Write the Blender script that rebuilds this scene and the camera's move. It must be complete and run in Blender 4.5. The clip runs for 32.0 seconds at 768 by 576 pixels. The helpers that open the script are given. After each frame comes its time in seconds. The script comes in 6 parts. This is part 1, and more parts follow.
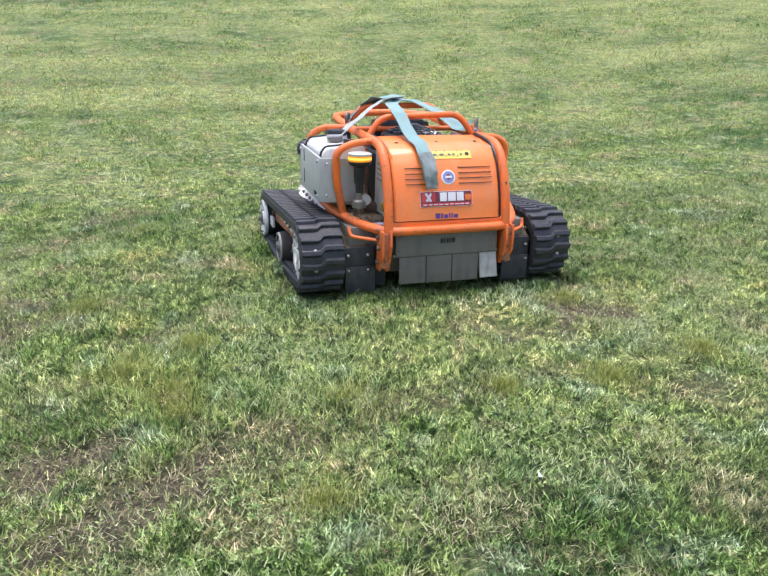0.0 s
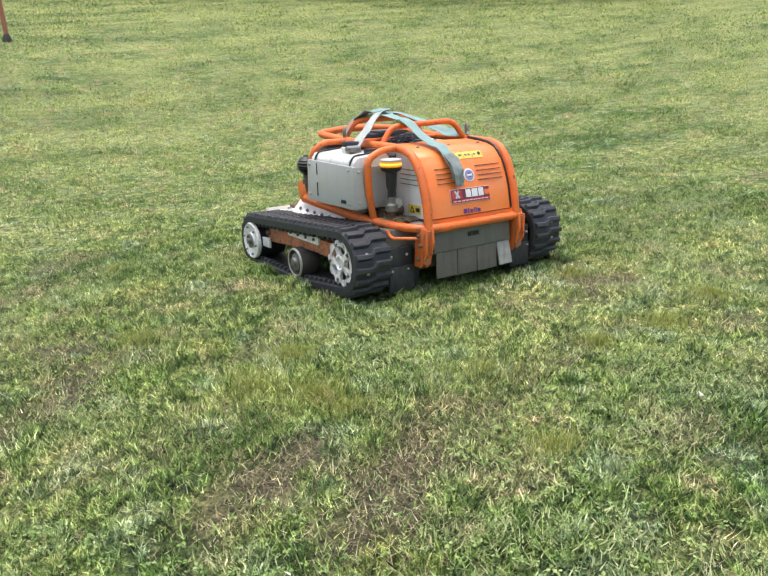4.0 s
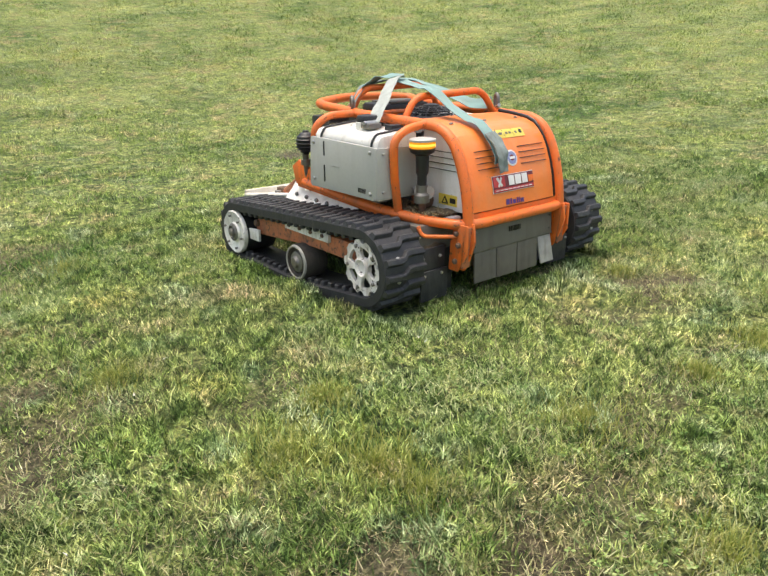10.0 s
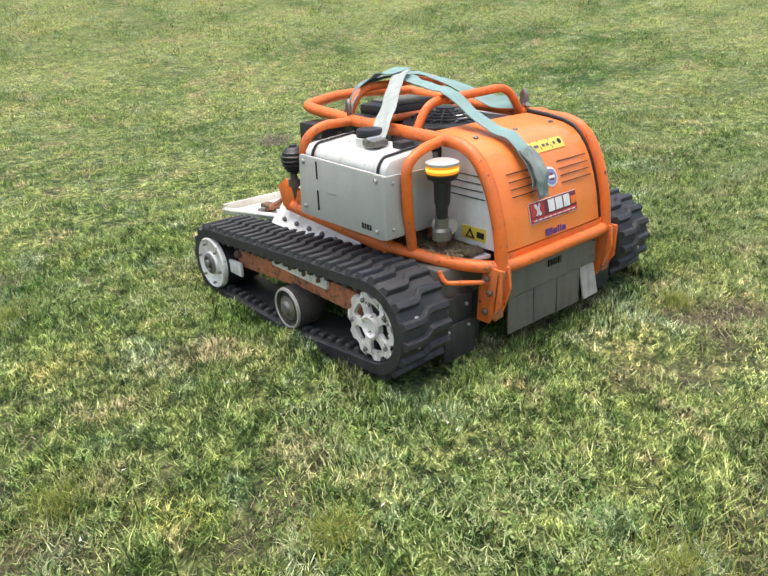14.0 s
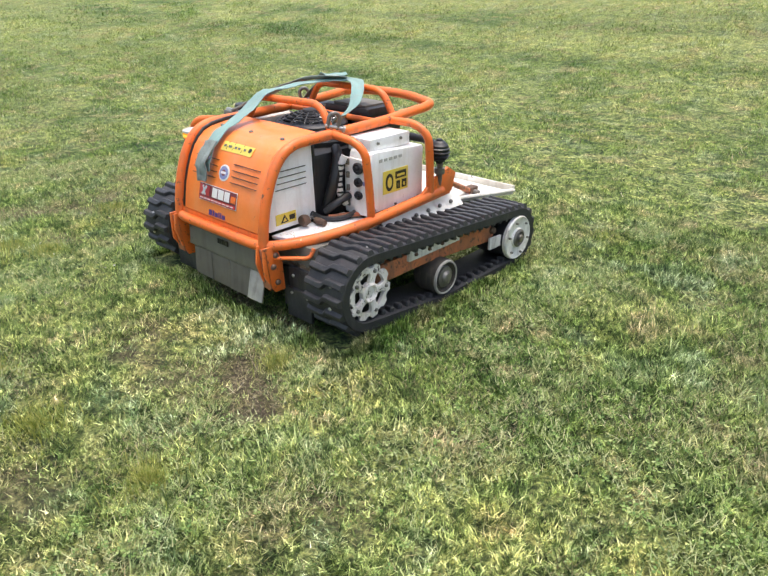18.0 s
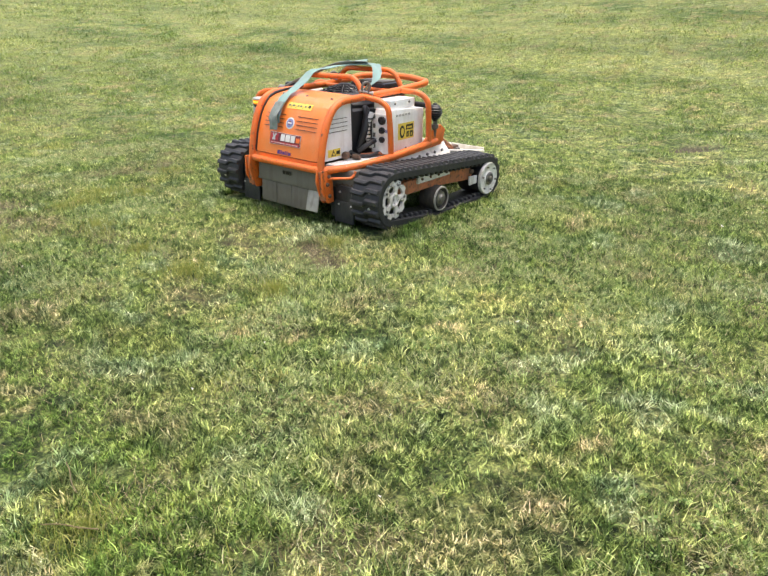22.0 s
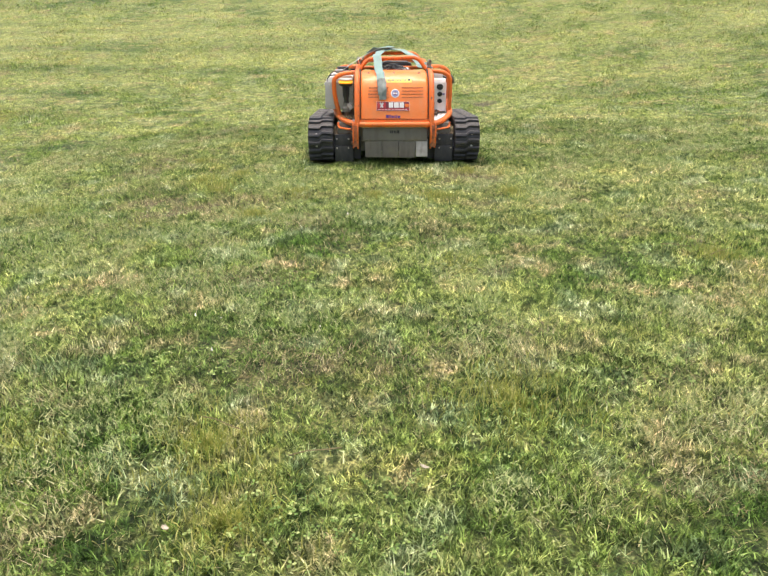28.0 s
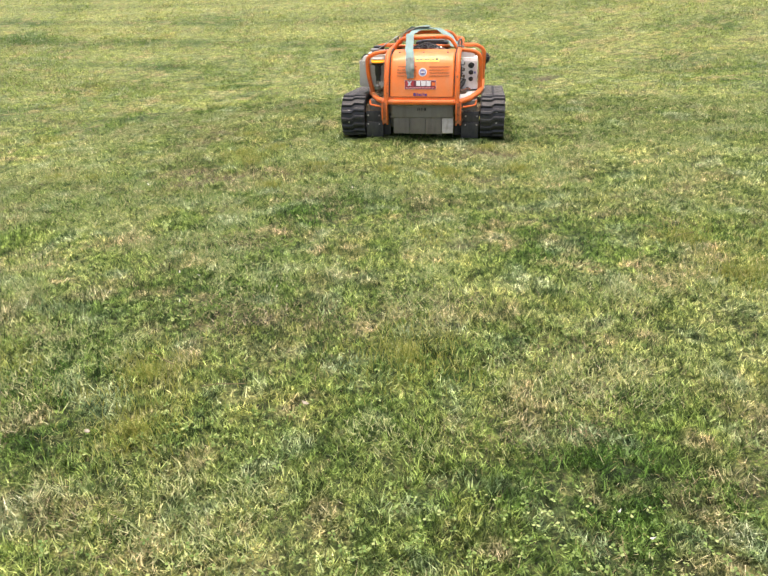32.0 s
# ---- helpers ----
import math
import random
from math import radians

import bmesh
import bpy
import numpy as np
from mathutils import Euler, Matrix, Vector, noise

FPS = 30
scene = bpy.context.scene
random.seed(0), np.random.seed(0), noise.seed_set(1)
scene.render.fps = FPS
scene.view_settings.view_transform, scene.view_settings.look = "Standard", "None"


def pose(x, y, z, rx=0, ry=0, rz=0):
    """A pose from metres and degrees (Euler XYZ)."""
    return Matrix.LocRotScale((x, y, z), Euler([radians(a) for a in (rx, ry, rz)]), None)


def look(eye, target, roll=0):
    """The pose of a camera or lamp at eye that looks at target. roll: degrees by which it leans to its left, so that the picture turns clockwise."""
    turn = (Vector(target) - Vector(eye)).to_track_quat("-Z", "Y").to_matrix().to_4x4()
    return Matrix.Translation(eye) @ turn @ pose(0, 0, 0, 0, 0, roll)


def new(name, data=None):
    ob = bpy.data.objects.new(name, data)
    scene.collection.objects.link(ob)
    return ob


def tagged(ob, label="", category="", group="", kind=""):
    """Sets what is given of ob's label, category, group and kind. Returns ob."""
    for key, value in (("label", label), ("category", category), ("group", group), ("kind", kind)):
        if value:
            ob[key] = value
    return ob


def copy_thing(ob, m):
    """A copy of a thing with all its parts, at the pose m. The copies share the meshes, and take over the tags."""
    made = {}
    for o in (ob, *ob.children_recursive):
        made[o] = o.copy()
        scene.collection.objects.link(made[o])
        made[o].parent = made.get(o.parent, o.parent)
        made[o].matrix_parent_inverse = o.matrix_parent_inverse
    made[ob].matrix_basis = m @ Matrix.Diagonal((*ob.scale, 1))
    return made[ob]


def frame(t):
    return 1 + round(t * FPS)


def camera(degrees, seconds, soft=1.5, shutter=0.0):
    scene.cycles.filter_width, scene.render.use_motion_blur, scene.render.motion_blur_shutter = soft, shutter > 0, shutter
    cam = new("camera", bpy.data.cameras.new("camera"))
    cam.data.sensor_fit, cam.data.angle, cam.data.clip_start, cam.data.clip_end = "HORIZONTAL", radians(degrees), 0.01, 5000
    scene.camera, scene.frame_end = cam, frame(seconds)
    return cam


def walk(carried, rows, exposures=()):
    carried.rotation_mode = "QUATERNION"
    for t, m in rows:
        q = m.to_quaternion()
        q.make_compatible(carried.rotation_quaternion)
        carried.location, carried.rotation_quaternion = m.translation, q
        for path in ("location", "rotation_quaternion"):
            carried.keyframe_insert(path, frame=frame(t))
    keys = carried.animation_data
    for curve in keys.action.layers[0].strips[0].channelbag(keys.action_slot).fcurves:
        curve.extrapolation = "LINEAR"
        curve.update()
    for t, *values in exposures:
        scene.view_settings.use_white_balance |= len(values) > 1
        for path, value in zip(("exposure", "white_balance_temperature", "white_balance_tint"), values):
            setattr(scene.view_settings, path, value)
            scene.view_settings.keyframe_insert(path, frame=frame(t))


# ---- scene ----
cam = camera(58.6, 32.0)
PATH = [
    (0, (-1.248, -2.864, 1.163), (-0.66, -1.074, 0.493), 1.5),
    (0.5, (-1.562, -2.573, 1.108), (-0.827, -0.825, 0.472), 1.7),
    (1, (-1.806, -2.317, 1.123), (-0.937, -0.63, 0.491), 1.0),
    (1.5, (-2.244, -1.937, 1.129), (-1.152, -0.382, 0.506), -0.4),
    (2, (-2.31, -1.939, 1.14), (-1.201, -0.4, 0.506), -0.2),
    (2.5, (-2.329, -2.082, 1.159), (-1.21, -0.557, 0.509), 0.3),
    (4.5, (-2.298, -2.615, 1.001), (-1.243, -0.999, 0.475), -1.3),
    (5, (-2.295, -2.571, 0.99), (-1.259, -0.933, 0.495), -0.7),
    (5.5, (-2.167, -2.512, 0.99), (-1.148, -0.865, 0.49), -1.2),
    (6, (-2.077, -2.415, 1.02), (-1.051, -0.778, 0.503), -1.2),
    (6.5, (-2.066, -2.326, 1.073), (-1.031, -0.706, 0.519), -0.7),
    (7, (-2.048, -2.248, 1.128), (-0.975, -0.678, 0.51), 0.3),
    (7.5, (-1.954, -2.189, 1.156), (-0.837, -0.664, 0.504), 1.6),
    (8, (-1.948, -2.163, 1.156), (-0.822, -0.662, 0.462), 2.0),
    (8.5, (-2.099, -2.086, 1.07), (-0.954, -0.58, 0.42), 1.8),
    (9, (-2.139, -2.032, 1.065), (-0.982, -0.544, 0.397), 1.1),
    (9.5, (-2.163, -1.923, 1.062), (-0.987, -0.449, 0.394), 0.6),
    (10, (-2.238, -1.825, 1.047), (-1.036, -0.375, 0.372), -0.2),
    (10.5, (-2.296, -1.71, 1.117), (-1.078, -0.29, 0.41), -0.7),
    (11, (-2.279, -1.556, 1.115), (-1.031, -0.169, 0.393), -1.5),
    (11.5, (-2.292, -1.469, 1.068), (-1.01, -0.095, 0.383), -2.1),
    (12, (-2.365, -1.384, 1.105), (-1.049, -0.032, 0.442), -2.4),
    (12.5, (-2.314, -1.329, 1.09), (-0.94, -0.043, 0.412), -2.4),
    (13, (-2.244, -1.119, 1.099), (-0.824, 0.122, 0.434), -3.1),
    (13.5, (-2.134, -1.121, 1.112), (-0.771, 0.159, 0.402), -2.5),
    (14.5, (-1.489, -1.651, 1.25), (-0.573, -0.111, 0.4), -1.2),
    (15.5, (-0.245, -2.119, 1.345), (-0.09, -0.358, 0.43), -0.1),
    (16, (0.45, -2.13, 1.32), (0.2, -0.355, 0.435), 0.4),
    (16.5, (0.77, -2.175, 1.345), (0.348, -0.443, 0.455), -0.2),
    (17, (1.18, -2.09, 1.345), (0.582, -0.405, 0.465), 1.2),
    (17.5, (1.9, -1.715, 1.33), (0.9, -0.207, 0.475), 0.5),
    (18, (2.325, -1.509, 1.352), (1.096, -0.18, 0.5), -0.2),
    (18.5, (2.394, -1.738, 1.373), (1.155, -0.421, 0.518), -0.1),
    (19, (2.57, -1.904, 1.354), (1.283, -0.622, 0.516), -0.0),
    (19.5, (2.844, -1.888, 1.3), (1.487, -0.656, 0.501), 0.9),
    (20, (3.123, -1.703, 1.26), (1.701, -0.519, 0.502), 1.2),
    (20.5, (3.221, -1.725, 1.23), (1.812, -0.504, 0.506), 1.3),
    (21, (3.196, -1.918, 1.3), (1.855, -0.647, 0.534), 0.2),
    (21.5, (3.138, -2.307, 1.286), (1.872, -0.965, 0.515), -0.4),
    (22, (3.005, -2.798, 1.278), (1.854, -1.361, 0.498), 0.6),
    (22.5, (2.825, -3.274, 1.238), (1.788, -1.746, 0.47), 0.8),
    (23, (2.745, -3.674, 1.209), (1.773, -2.095, 0.46), 0.9),
    (23.5, (2.723, -4.016, 1.289), (1.776, -2.433, 0.517), 0.2),
    (24, (2.728, -4.325, 1.388), (1.792, -2.75, 0.586), 0.0),
    (24.5, (2.743, -4.643, 1.45), (1.818, -3.072, 0.628), -1.0),
    (25, (2.742, -4.982, 1.413), (1.851, -3.387, 0.598), -1.3),
    (25.5, (2.736, -5.288, 1.313), (1.905, -3.655, 0.512), -0.7),
    (26, (2.713, -5.498, 1.223), (1.92, -3.834, 0.447), -0.7),
    (26.5, (2.472, -5.38, 1.141), (1.77, -3.67, 0.376), -0.9),
    (27.5, (0.84, -5.568, 1.2), (0.582, -3.738, 0.434), -0.4),
    (28.5, (-0.792, -5.419, 1.202), (-0.617, -3.572, 0.455), -0.1),
    (29, (-0.89, -5.44, 1.227), (-0.714, -3.599, 0.465), -0.4),
    (29.5, (-0.933, -5.44, 1.259), (-0.776, -3.602, 0.486), -0.4),
    (30, (-0.882, -5.516, 1.293), (-0.775, -3.686, 0.493), -0.5),
    (30.5, (-0.535, -5.588, 1.333), (-0.522, -3.762, 0.517), -0.5),
    (31, (0.065, -5.648, 1.339), (-0.056, -3.837, 0.5), -0.2),
    (31.5, (0.398, -5.731, 1.336), (0.184, -3.927, 0.499), -0.5),
    (32, (0.512, -5.785, 1.322), (0.246, -3.985, 0.491), -1.1),
]
walk(cam, [(t, look(eye, target, roll)) for t, eye, target, roll in PATH], [(0, 1.02, 5850, 16), (2.5, 1.06, 6050, 15),
     (5, 0.95, 6600, 9), (9, 0.94, 6950, 9), (16, 0.96, 6380, 10), (20, 0.97, 6720, 12), (23, 1.05, 6950, 12), (32, 1.10, 7250, 15)])

# ---- light: a bright overcast day ----
SUN_ELEVATION, SUN_TURN = 86.0, 345.0
world = bpy.data.worlds.new("sky")
scene.world = world
world.use_nodes = True
sky = world.node_tree.nodes.new("ShaderNodeTexSky")
sky.sky_type, sky.sun_disc = "NISHITA", False
sky.sun_elevation, sky.sun_rotation = radians(SUN_ELEVATION), radians(SUN_TURN)
sky.dust_density, sky.air_density, sky.ozone_density = 5.0, 1.2, 0.6
world.node_tree.links.new(sky.outputs[0], world.node_tree.nodes["Background"].inputs[0])
world.node_tree.nodes["Background"].inputs[1].default_value = 0.15
sun_data = bpy.data.lights.new("sun", "SUN")
sun_data.energy, sun_data.angle, sun_data.color = 1.05, radians(34), (1.0, 0.97, 0.93)
sun = new("sun", sun_data)
sun.matrix_world = pose(0, 0, 20, 90 - SUN_ELEVATION, 0, 180 - SUN_TURN)


# ---- materials ----
def nodes_of(name):
    m = bpy.data.materials.new(name)
    m.use_nodes = True
    return m, m.node_tree.nodes, m.node_tree.links, m.node_tree.nodes["Principled BSDF"]


def ramp_of(nodes, stops):
    r = nodes.new("ShaderNodeValToRGB")
    e = r.color_ramp.elements
    while len(e) < len(stops):
        e.new(0.5)
    for k, (at, col) in zip(e, stops):
        k.position, k.color = at, (*col, 1)
    return r


def noise_of(nodes, links, scale, detail=3.0, rough=0.55, stretch=None, world_space=False):
    n = nodes.new("ShaderNodeTexNoise")
    n.inputs["Scale"].default_value, n.inputs["Detail"].default_value, n.inputs["Roughness"].default_value = scale, detail, rough
    if world_space:
        src = nodes.new("ShaderNodeNewGeometry").outputs["Position"]
    else:
        src = nodes.new("ShaderNodeTexCoord").outputs["Object"]
    if stretch:
        mp = nodes.new("ShaderNodeMapping")
        mp.inputs["Scale"].default_value = stretch
        links.new(src, mp.inputs["Vector"])
        src = mp.outputs["Vector"]
    links.new(src, n.inputs["Vector"])
    return n


def mix_of(nodes, links, fac, a, b, kind="MIX"):
    m = nodes.new("ShaderNodeMix")
    m.data_type, m.blend_type = "RGBA", kind
    for slot, v in ((0, fac), (6, a), (7, b)):
        if isinstance(v, (int, float)):
            m.inputs[slot].default_value = v
        elif isinstance(v, tuple):
            m.inputs[slot].default_value = (*v, 1)
        else:
            links.new(v, m.inputs[slot])
    return m.outputs[2]


def worn(name, base, dirt, rough=0.45, metal=0.0, amount=0.45, scale=7.0, chip=None, bump=0.15, coat=0.0, chip_at=0.655):
    """Paint, plastic or metal with blotchy dirt, fine speckle and chips."""
    m, n, l, b = nodes_of(name)
    big = noise_of(n, l, scale, 5, 0.65)
    fine = noise_of(n, l, scale * 14, 4, 0.7)
    f1 = ramp_of(n, [(0.5 - 0.22 * amount, (0, 0, 0)), (0.86, (amount,) * 3)])
    l.new(big.outputs[0], f1.inputs[0])
    col = mix_of(n, l, f1.outputs[0], base, dirt)
    run = noise_of(n, l, scale * 3.2, 3, 0.6, (1.0, 1.0, 0.16))
    f0 = ramp_of(n, [(0.50, (0, 0, 0)), (0.70, (0.75 * amount,) * 3)])
    l.new(run.outputs[0], f0.inputs[0])
    col = mix_of(n, l, f0.outputs[0], col, dirt)
    dim = tuple(c * 0.8 for c in base)
    f2 = ramp_of(n, [(0.45, (0, 0, 0)), (0.75, (0.35, 0.35, 0.35))])
    l.new(fine.outputs[0], f2.inputs[0])
    col = mix_of(n, l, f2.outputs[0], col, dim)
    if chip:
        cn = noise_of(n, l, scale * 5, 6, 0.75)
        f3 = ramp_of(n, [(chip_at, (0, 0, 0)), (chip_at + 0.03, (1, 1, 1))])
        l.new(cn.outputs[0], f3.inputs[0])
        col = mix_of(n, l, f3.outputs[0], col, chip)
    l.new(col, b.inputs["Base Color"])
    rr = n.new("ShaderNodeMapRange")
    rr.inputs[3].default_value, rr.inputs[4].default_value = rough * 0.8, min(1.0, rough * 1.35)
    l.new(big.outputs[0], rr.inputs[0])
    l.new(rr.outputs[0], b.inputs["Roughness"])
    b.inputs["Metallic"].default_value = metal
    b.inputs["Coat Weight"].default_value = coat
    if bump:
        bp = n.new("ShaderNodeBump")
        bp.inputs["Strength"].default_value, bp.inputs["Distance"].default_value = bump, 0.002
        l.new(fine.outputs[0], bp.inputs["Height"])
        l.new(bp.outputs[0], b.inputs["Normal"])
    return m


ORANGE = worn("orange_paint", (0.92, 0.175, 0.018), (0.40, 0.14, 0.055), 0.45, amount=0.75, chip=(0.13, 0.065, 0.04), bump=0.08, chip_at=0.605)
ORANGE_HOOD = worn("orange_hood_paint", (0.93, 0.222, 0.034), (0.78, 0.31, 0.13), 0.34, amount=0.5, scale=5, bump=0.05, coat=0.2, chip=(0.22, 0.10, 0.05))
ORANGE_RUST = worn("rusty_orange_paint", (0.62, 0.19, 0.075), (0.19, 0.10, 0.06), 0.65, amount=1.0, scale=9, chip=(0.11, 0.065, 0.045), chip_at=0.55)
WHITE = worn("dirty_white_paint", (0.88, 0.88, 0.87), (0.50, 0.44, 0.35), 0.42, amount=0.45, scale=6, bump=0.08, chip=(0.20, 0.12, 0.07), chip_at=0.68)
CREAM = worn("cream_deck_paint", (0.86, 0.83, 0.75), (0.38, 0.33, 0.24), 0.55, amount=0.75, scale=5, bump=0.1, chip=(0.16, 0.10, 0.06), chip_at=0.65)
WORN_WHITE = worn("worn_white_steel", (0.86, 0.84, 0.79), (0.26, 0.21, 0.16), 0.55, amount=0.7, scale=12, chip=(0.06, 0.045, 0.035), chip_at=0.63)
SPROCKET_WHITE = worn("sprocket_white_paint", (0.86, 0.82, 0.77), (0.30, 0.24, 0.19), 0.55, amount=0.7, scale=9, chip=(0.05, 0.035, 0.028), chip_at=0.575)
TANK = worn("white_tank_plastic", (0.74, 0.73, 0.68), (0.36, 0.32, 0.25), 0.45, amount=0.55, scale=9, chip=(0.18, 0.15, 0.11), chip_at=0.65)
GREY_PLATE = worn("grey_steel_plate", (0.47, 0.465, 0.43), (0.36, 0.345, 0.31), 0.5, amount=0.4, scale=5, bump=0.05, metal=0.1)
GREY_DARK = worn("dark_grey_plate", (0.155, 0.146, 0.122), (0.082, 0.071, 0.055), 0.55, amount=0.6, scale=6, bump=0.1)
FLAP = worn("grey_rubber_flap", (0.150, 0.136, 0.108), (0.080, 0.069, 0.053), 0.6, amount=0.7, scale=9, bump=0.15)
FLAP_PALE = worn("pale_worn_flap", (0.44, 0.42, 0.37), (0.17, 0.155, 0.13), 0.55, amount=0.75, scale=12)
RUBBER = worn("black_track_rubber", (0.017, 0.018, 0.022), (0.066, 0.064, 0.061), 0.55, amount=0.6, scale=10, bump=0.4)
RUBBER_EDGE = worn("scuffed_rubber", (0.018, 0.019, 0.023), (0.078, 0.077, 0.075), 0.48, amount=0.65, scale=14, bump=0.4)
BLACK = worn("black_plastic", (0.018, 0.018, 0.02), (0.05, 0.048, 0.045), 0.4, amount=0.5, scale=12)
ENGINE = worn("engine_casting", (0.022, 0.022, 0.024), (0.055, 0.05, 0.045), 0.45, amount=0.6, scale=14, metal=0.2)
STEEL = worn("greasy_steel", (0.23, 0.22, 0.20), (0.09, 0.075, 0.06), 0.45, metal=0.6, amount=0.7, scale=18)
RUST = worn("rusted_steel", (0.17, 0.105, 0.07), (0.075, 0.05, 0.038), 0.75, metal=0.2, amount=0.8, scale=20, bump=0.4)
MUDDY = worn("muddy_steel", (0.042, 0.037, 0.031), (0.105, 0.086, 0.066), 0.8, metal=0.1, amount=0.8, scale=18, bump=0.4)
BRIGHT = worn("zinc_steel", (0.52, 0.51, 0.49), (0.24, 0.22, 0.19), 0.35, metal=0.8, amount=0.5, scale=25)
CLIPPINGS = worn("dried_grass_clippings", (0.105, 0.078, 0.045), (0.045, 0.036, 0.022), 0.95, amount=0.9, scale=40, chip=(0.24, 0.20, 0.115), chip_at=0.6, bump=1.0)
YELLOW = worn("yellow_sticker", (0.74, 0.56, 0.08), (0.62, 0.52, 0.24), 0.4, amount=0.3, scale=20, bump=0)
INK = worn("black_ink", (0.015, 0.014, 0.013), (0.05, 0.045, 0.04), 0.4, amount=0.3, bump=0)
PURPLE = worn("purple_print", (0.09, 0.035, 0.21), (0.18, 0.07, 0.20), 0.4, amount=0.3, scale=20, bump=0)
MAROON = worn("maroon_print", (0.17, 0.022, 0.035), (0.28, 0.08, 0.07), 0.4, amount=0.4, scale=20, bump=0)
MAGENTA = worn("magenta_print", (0.58, 0.035, 0.045), (0.62, 0.14, 0.10), 0.4, amount=0.4, scale=20, bump=0)
PRINT_WHITE = worn("white_print", (0.80, 0.78, 0.76), (0.66, 0.58, 0.54), 0.4, amount=0.4, scale=20, bump=0)
BLUE_PRINT = worn("blue_print", (0.20, 0.23, 0.45), (0.45, 0.45, 0.55), 0.4, amount=0.5, scale=30, bump=0)
STRAP = worn("mint_webbing", (0.205, 0.345, 0.320), (0.27, 0.30, 0.27), 0.85, amount=0.6, scale=8, bump=0.5)
STRAP_GREY = worn("dirty_webbing", (0.23, 0.27, 0.25), (0.10, 0.10, 0.09), 0.9, amount=0.6, scale=14, bump=0.5)
STRAP_PALE = worn("bleached_webbing", (0.40, 0.43, 0.395), (0.20, 0.20, 0.18), 0.9, amount=0.5, scale=12, bump=0.5)
BARK = worn("dark_bark", (0.055, 0.05, 0.045), (0.03, 0.028, 0.025), 0.9, amount=0.8, scale=3, bump=0.8)
POLE_RED = worn("weathered_red_pole", (0.42, 0.15, 0.085), (0.26, 0.13, 0.09), 0.7, amount=0.6, scale=3)
POST_WHITE = worn("white_fence_post", (0.72, 0.72, 0.68), (0.5, 0.5, 0.45), 0.6, amount=0.5, scale=3)


def amber_material():
    m, n, l, b = nodes_of("amber_beacon_lens")
    b.inputs["Base Color"].default_value = (0.95, 0.33, 0.01, 1)
    b.inputs["Roughness"].default_value = 0.15
    b.inputs["Emission Color"].default_value = (1.0, 0.42, 0.04, 1)
    b.inputs["Emission Strength"].default_value = 0.22
    return m


AMBER = amber_material()
LAMP_CORE = amber_material()
LAMP_CORE.name = "lit_beacon_bulb"
LAMP_CORE.node_tree.nodes["Principled BSDF"].inputs["Emission Color"].default_value = (1.0, 0.55, 0.08, 1)
LAMP_CORE.node_tree.nodes["Principled BSDF"].inputs["Emission Strength"].default_value = 0.7


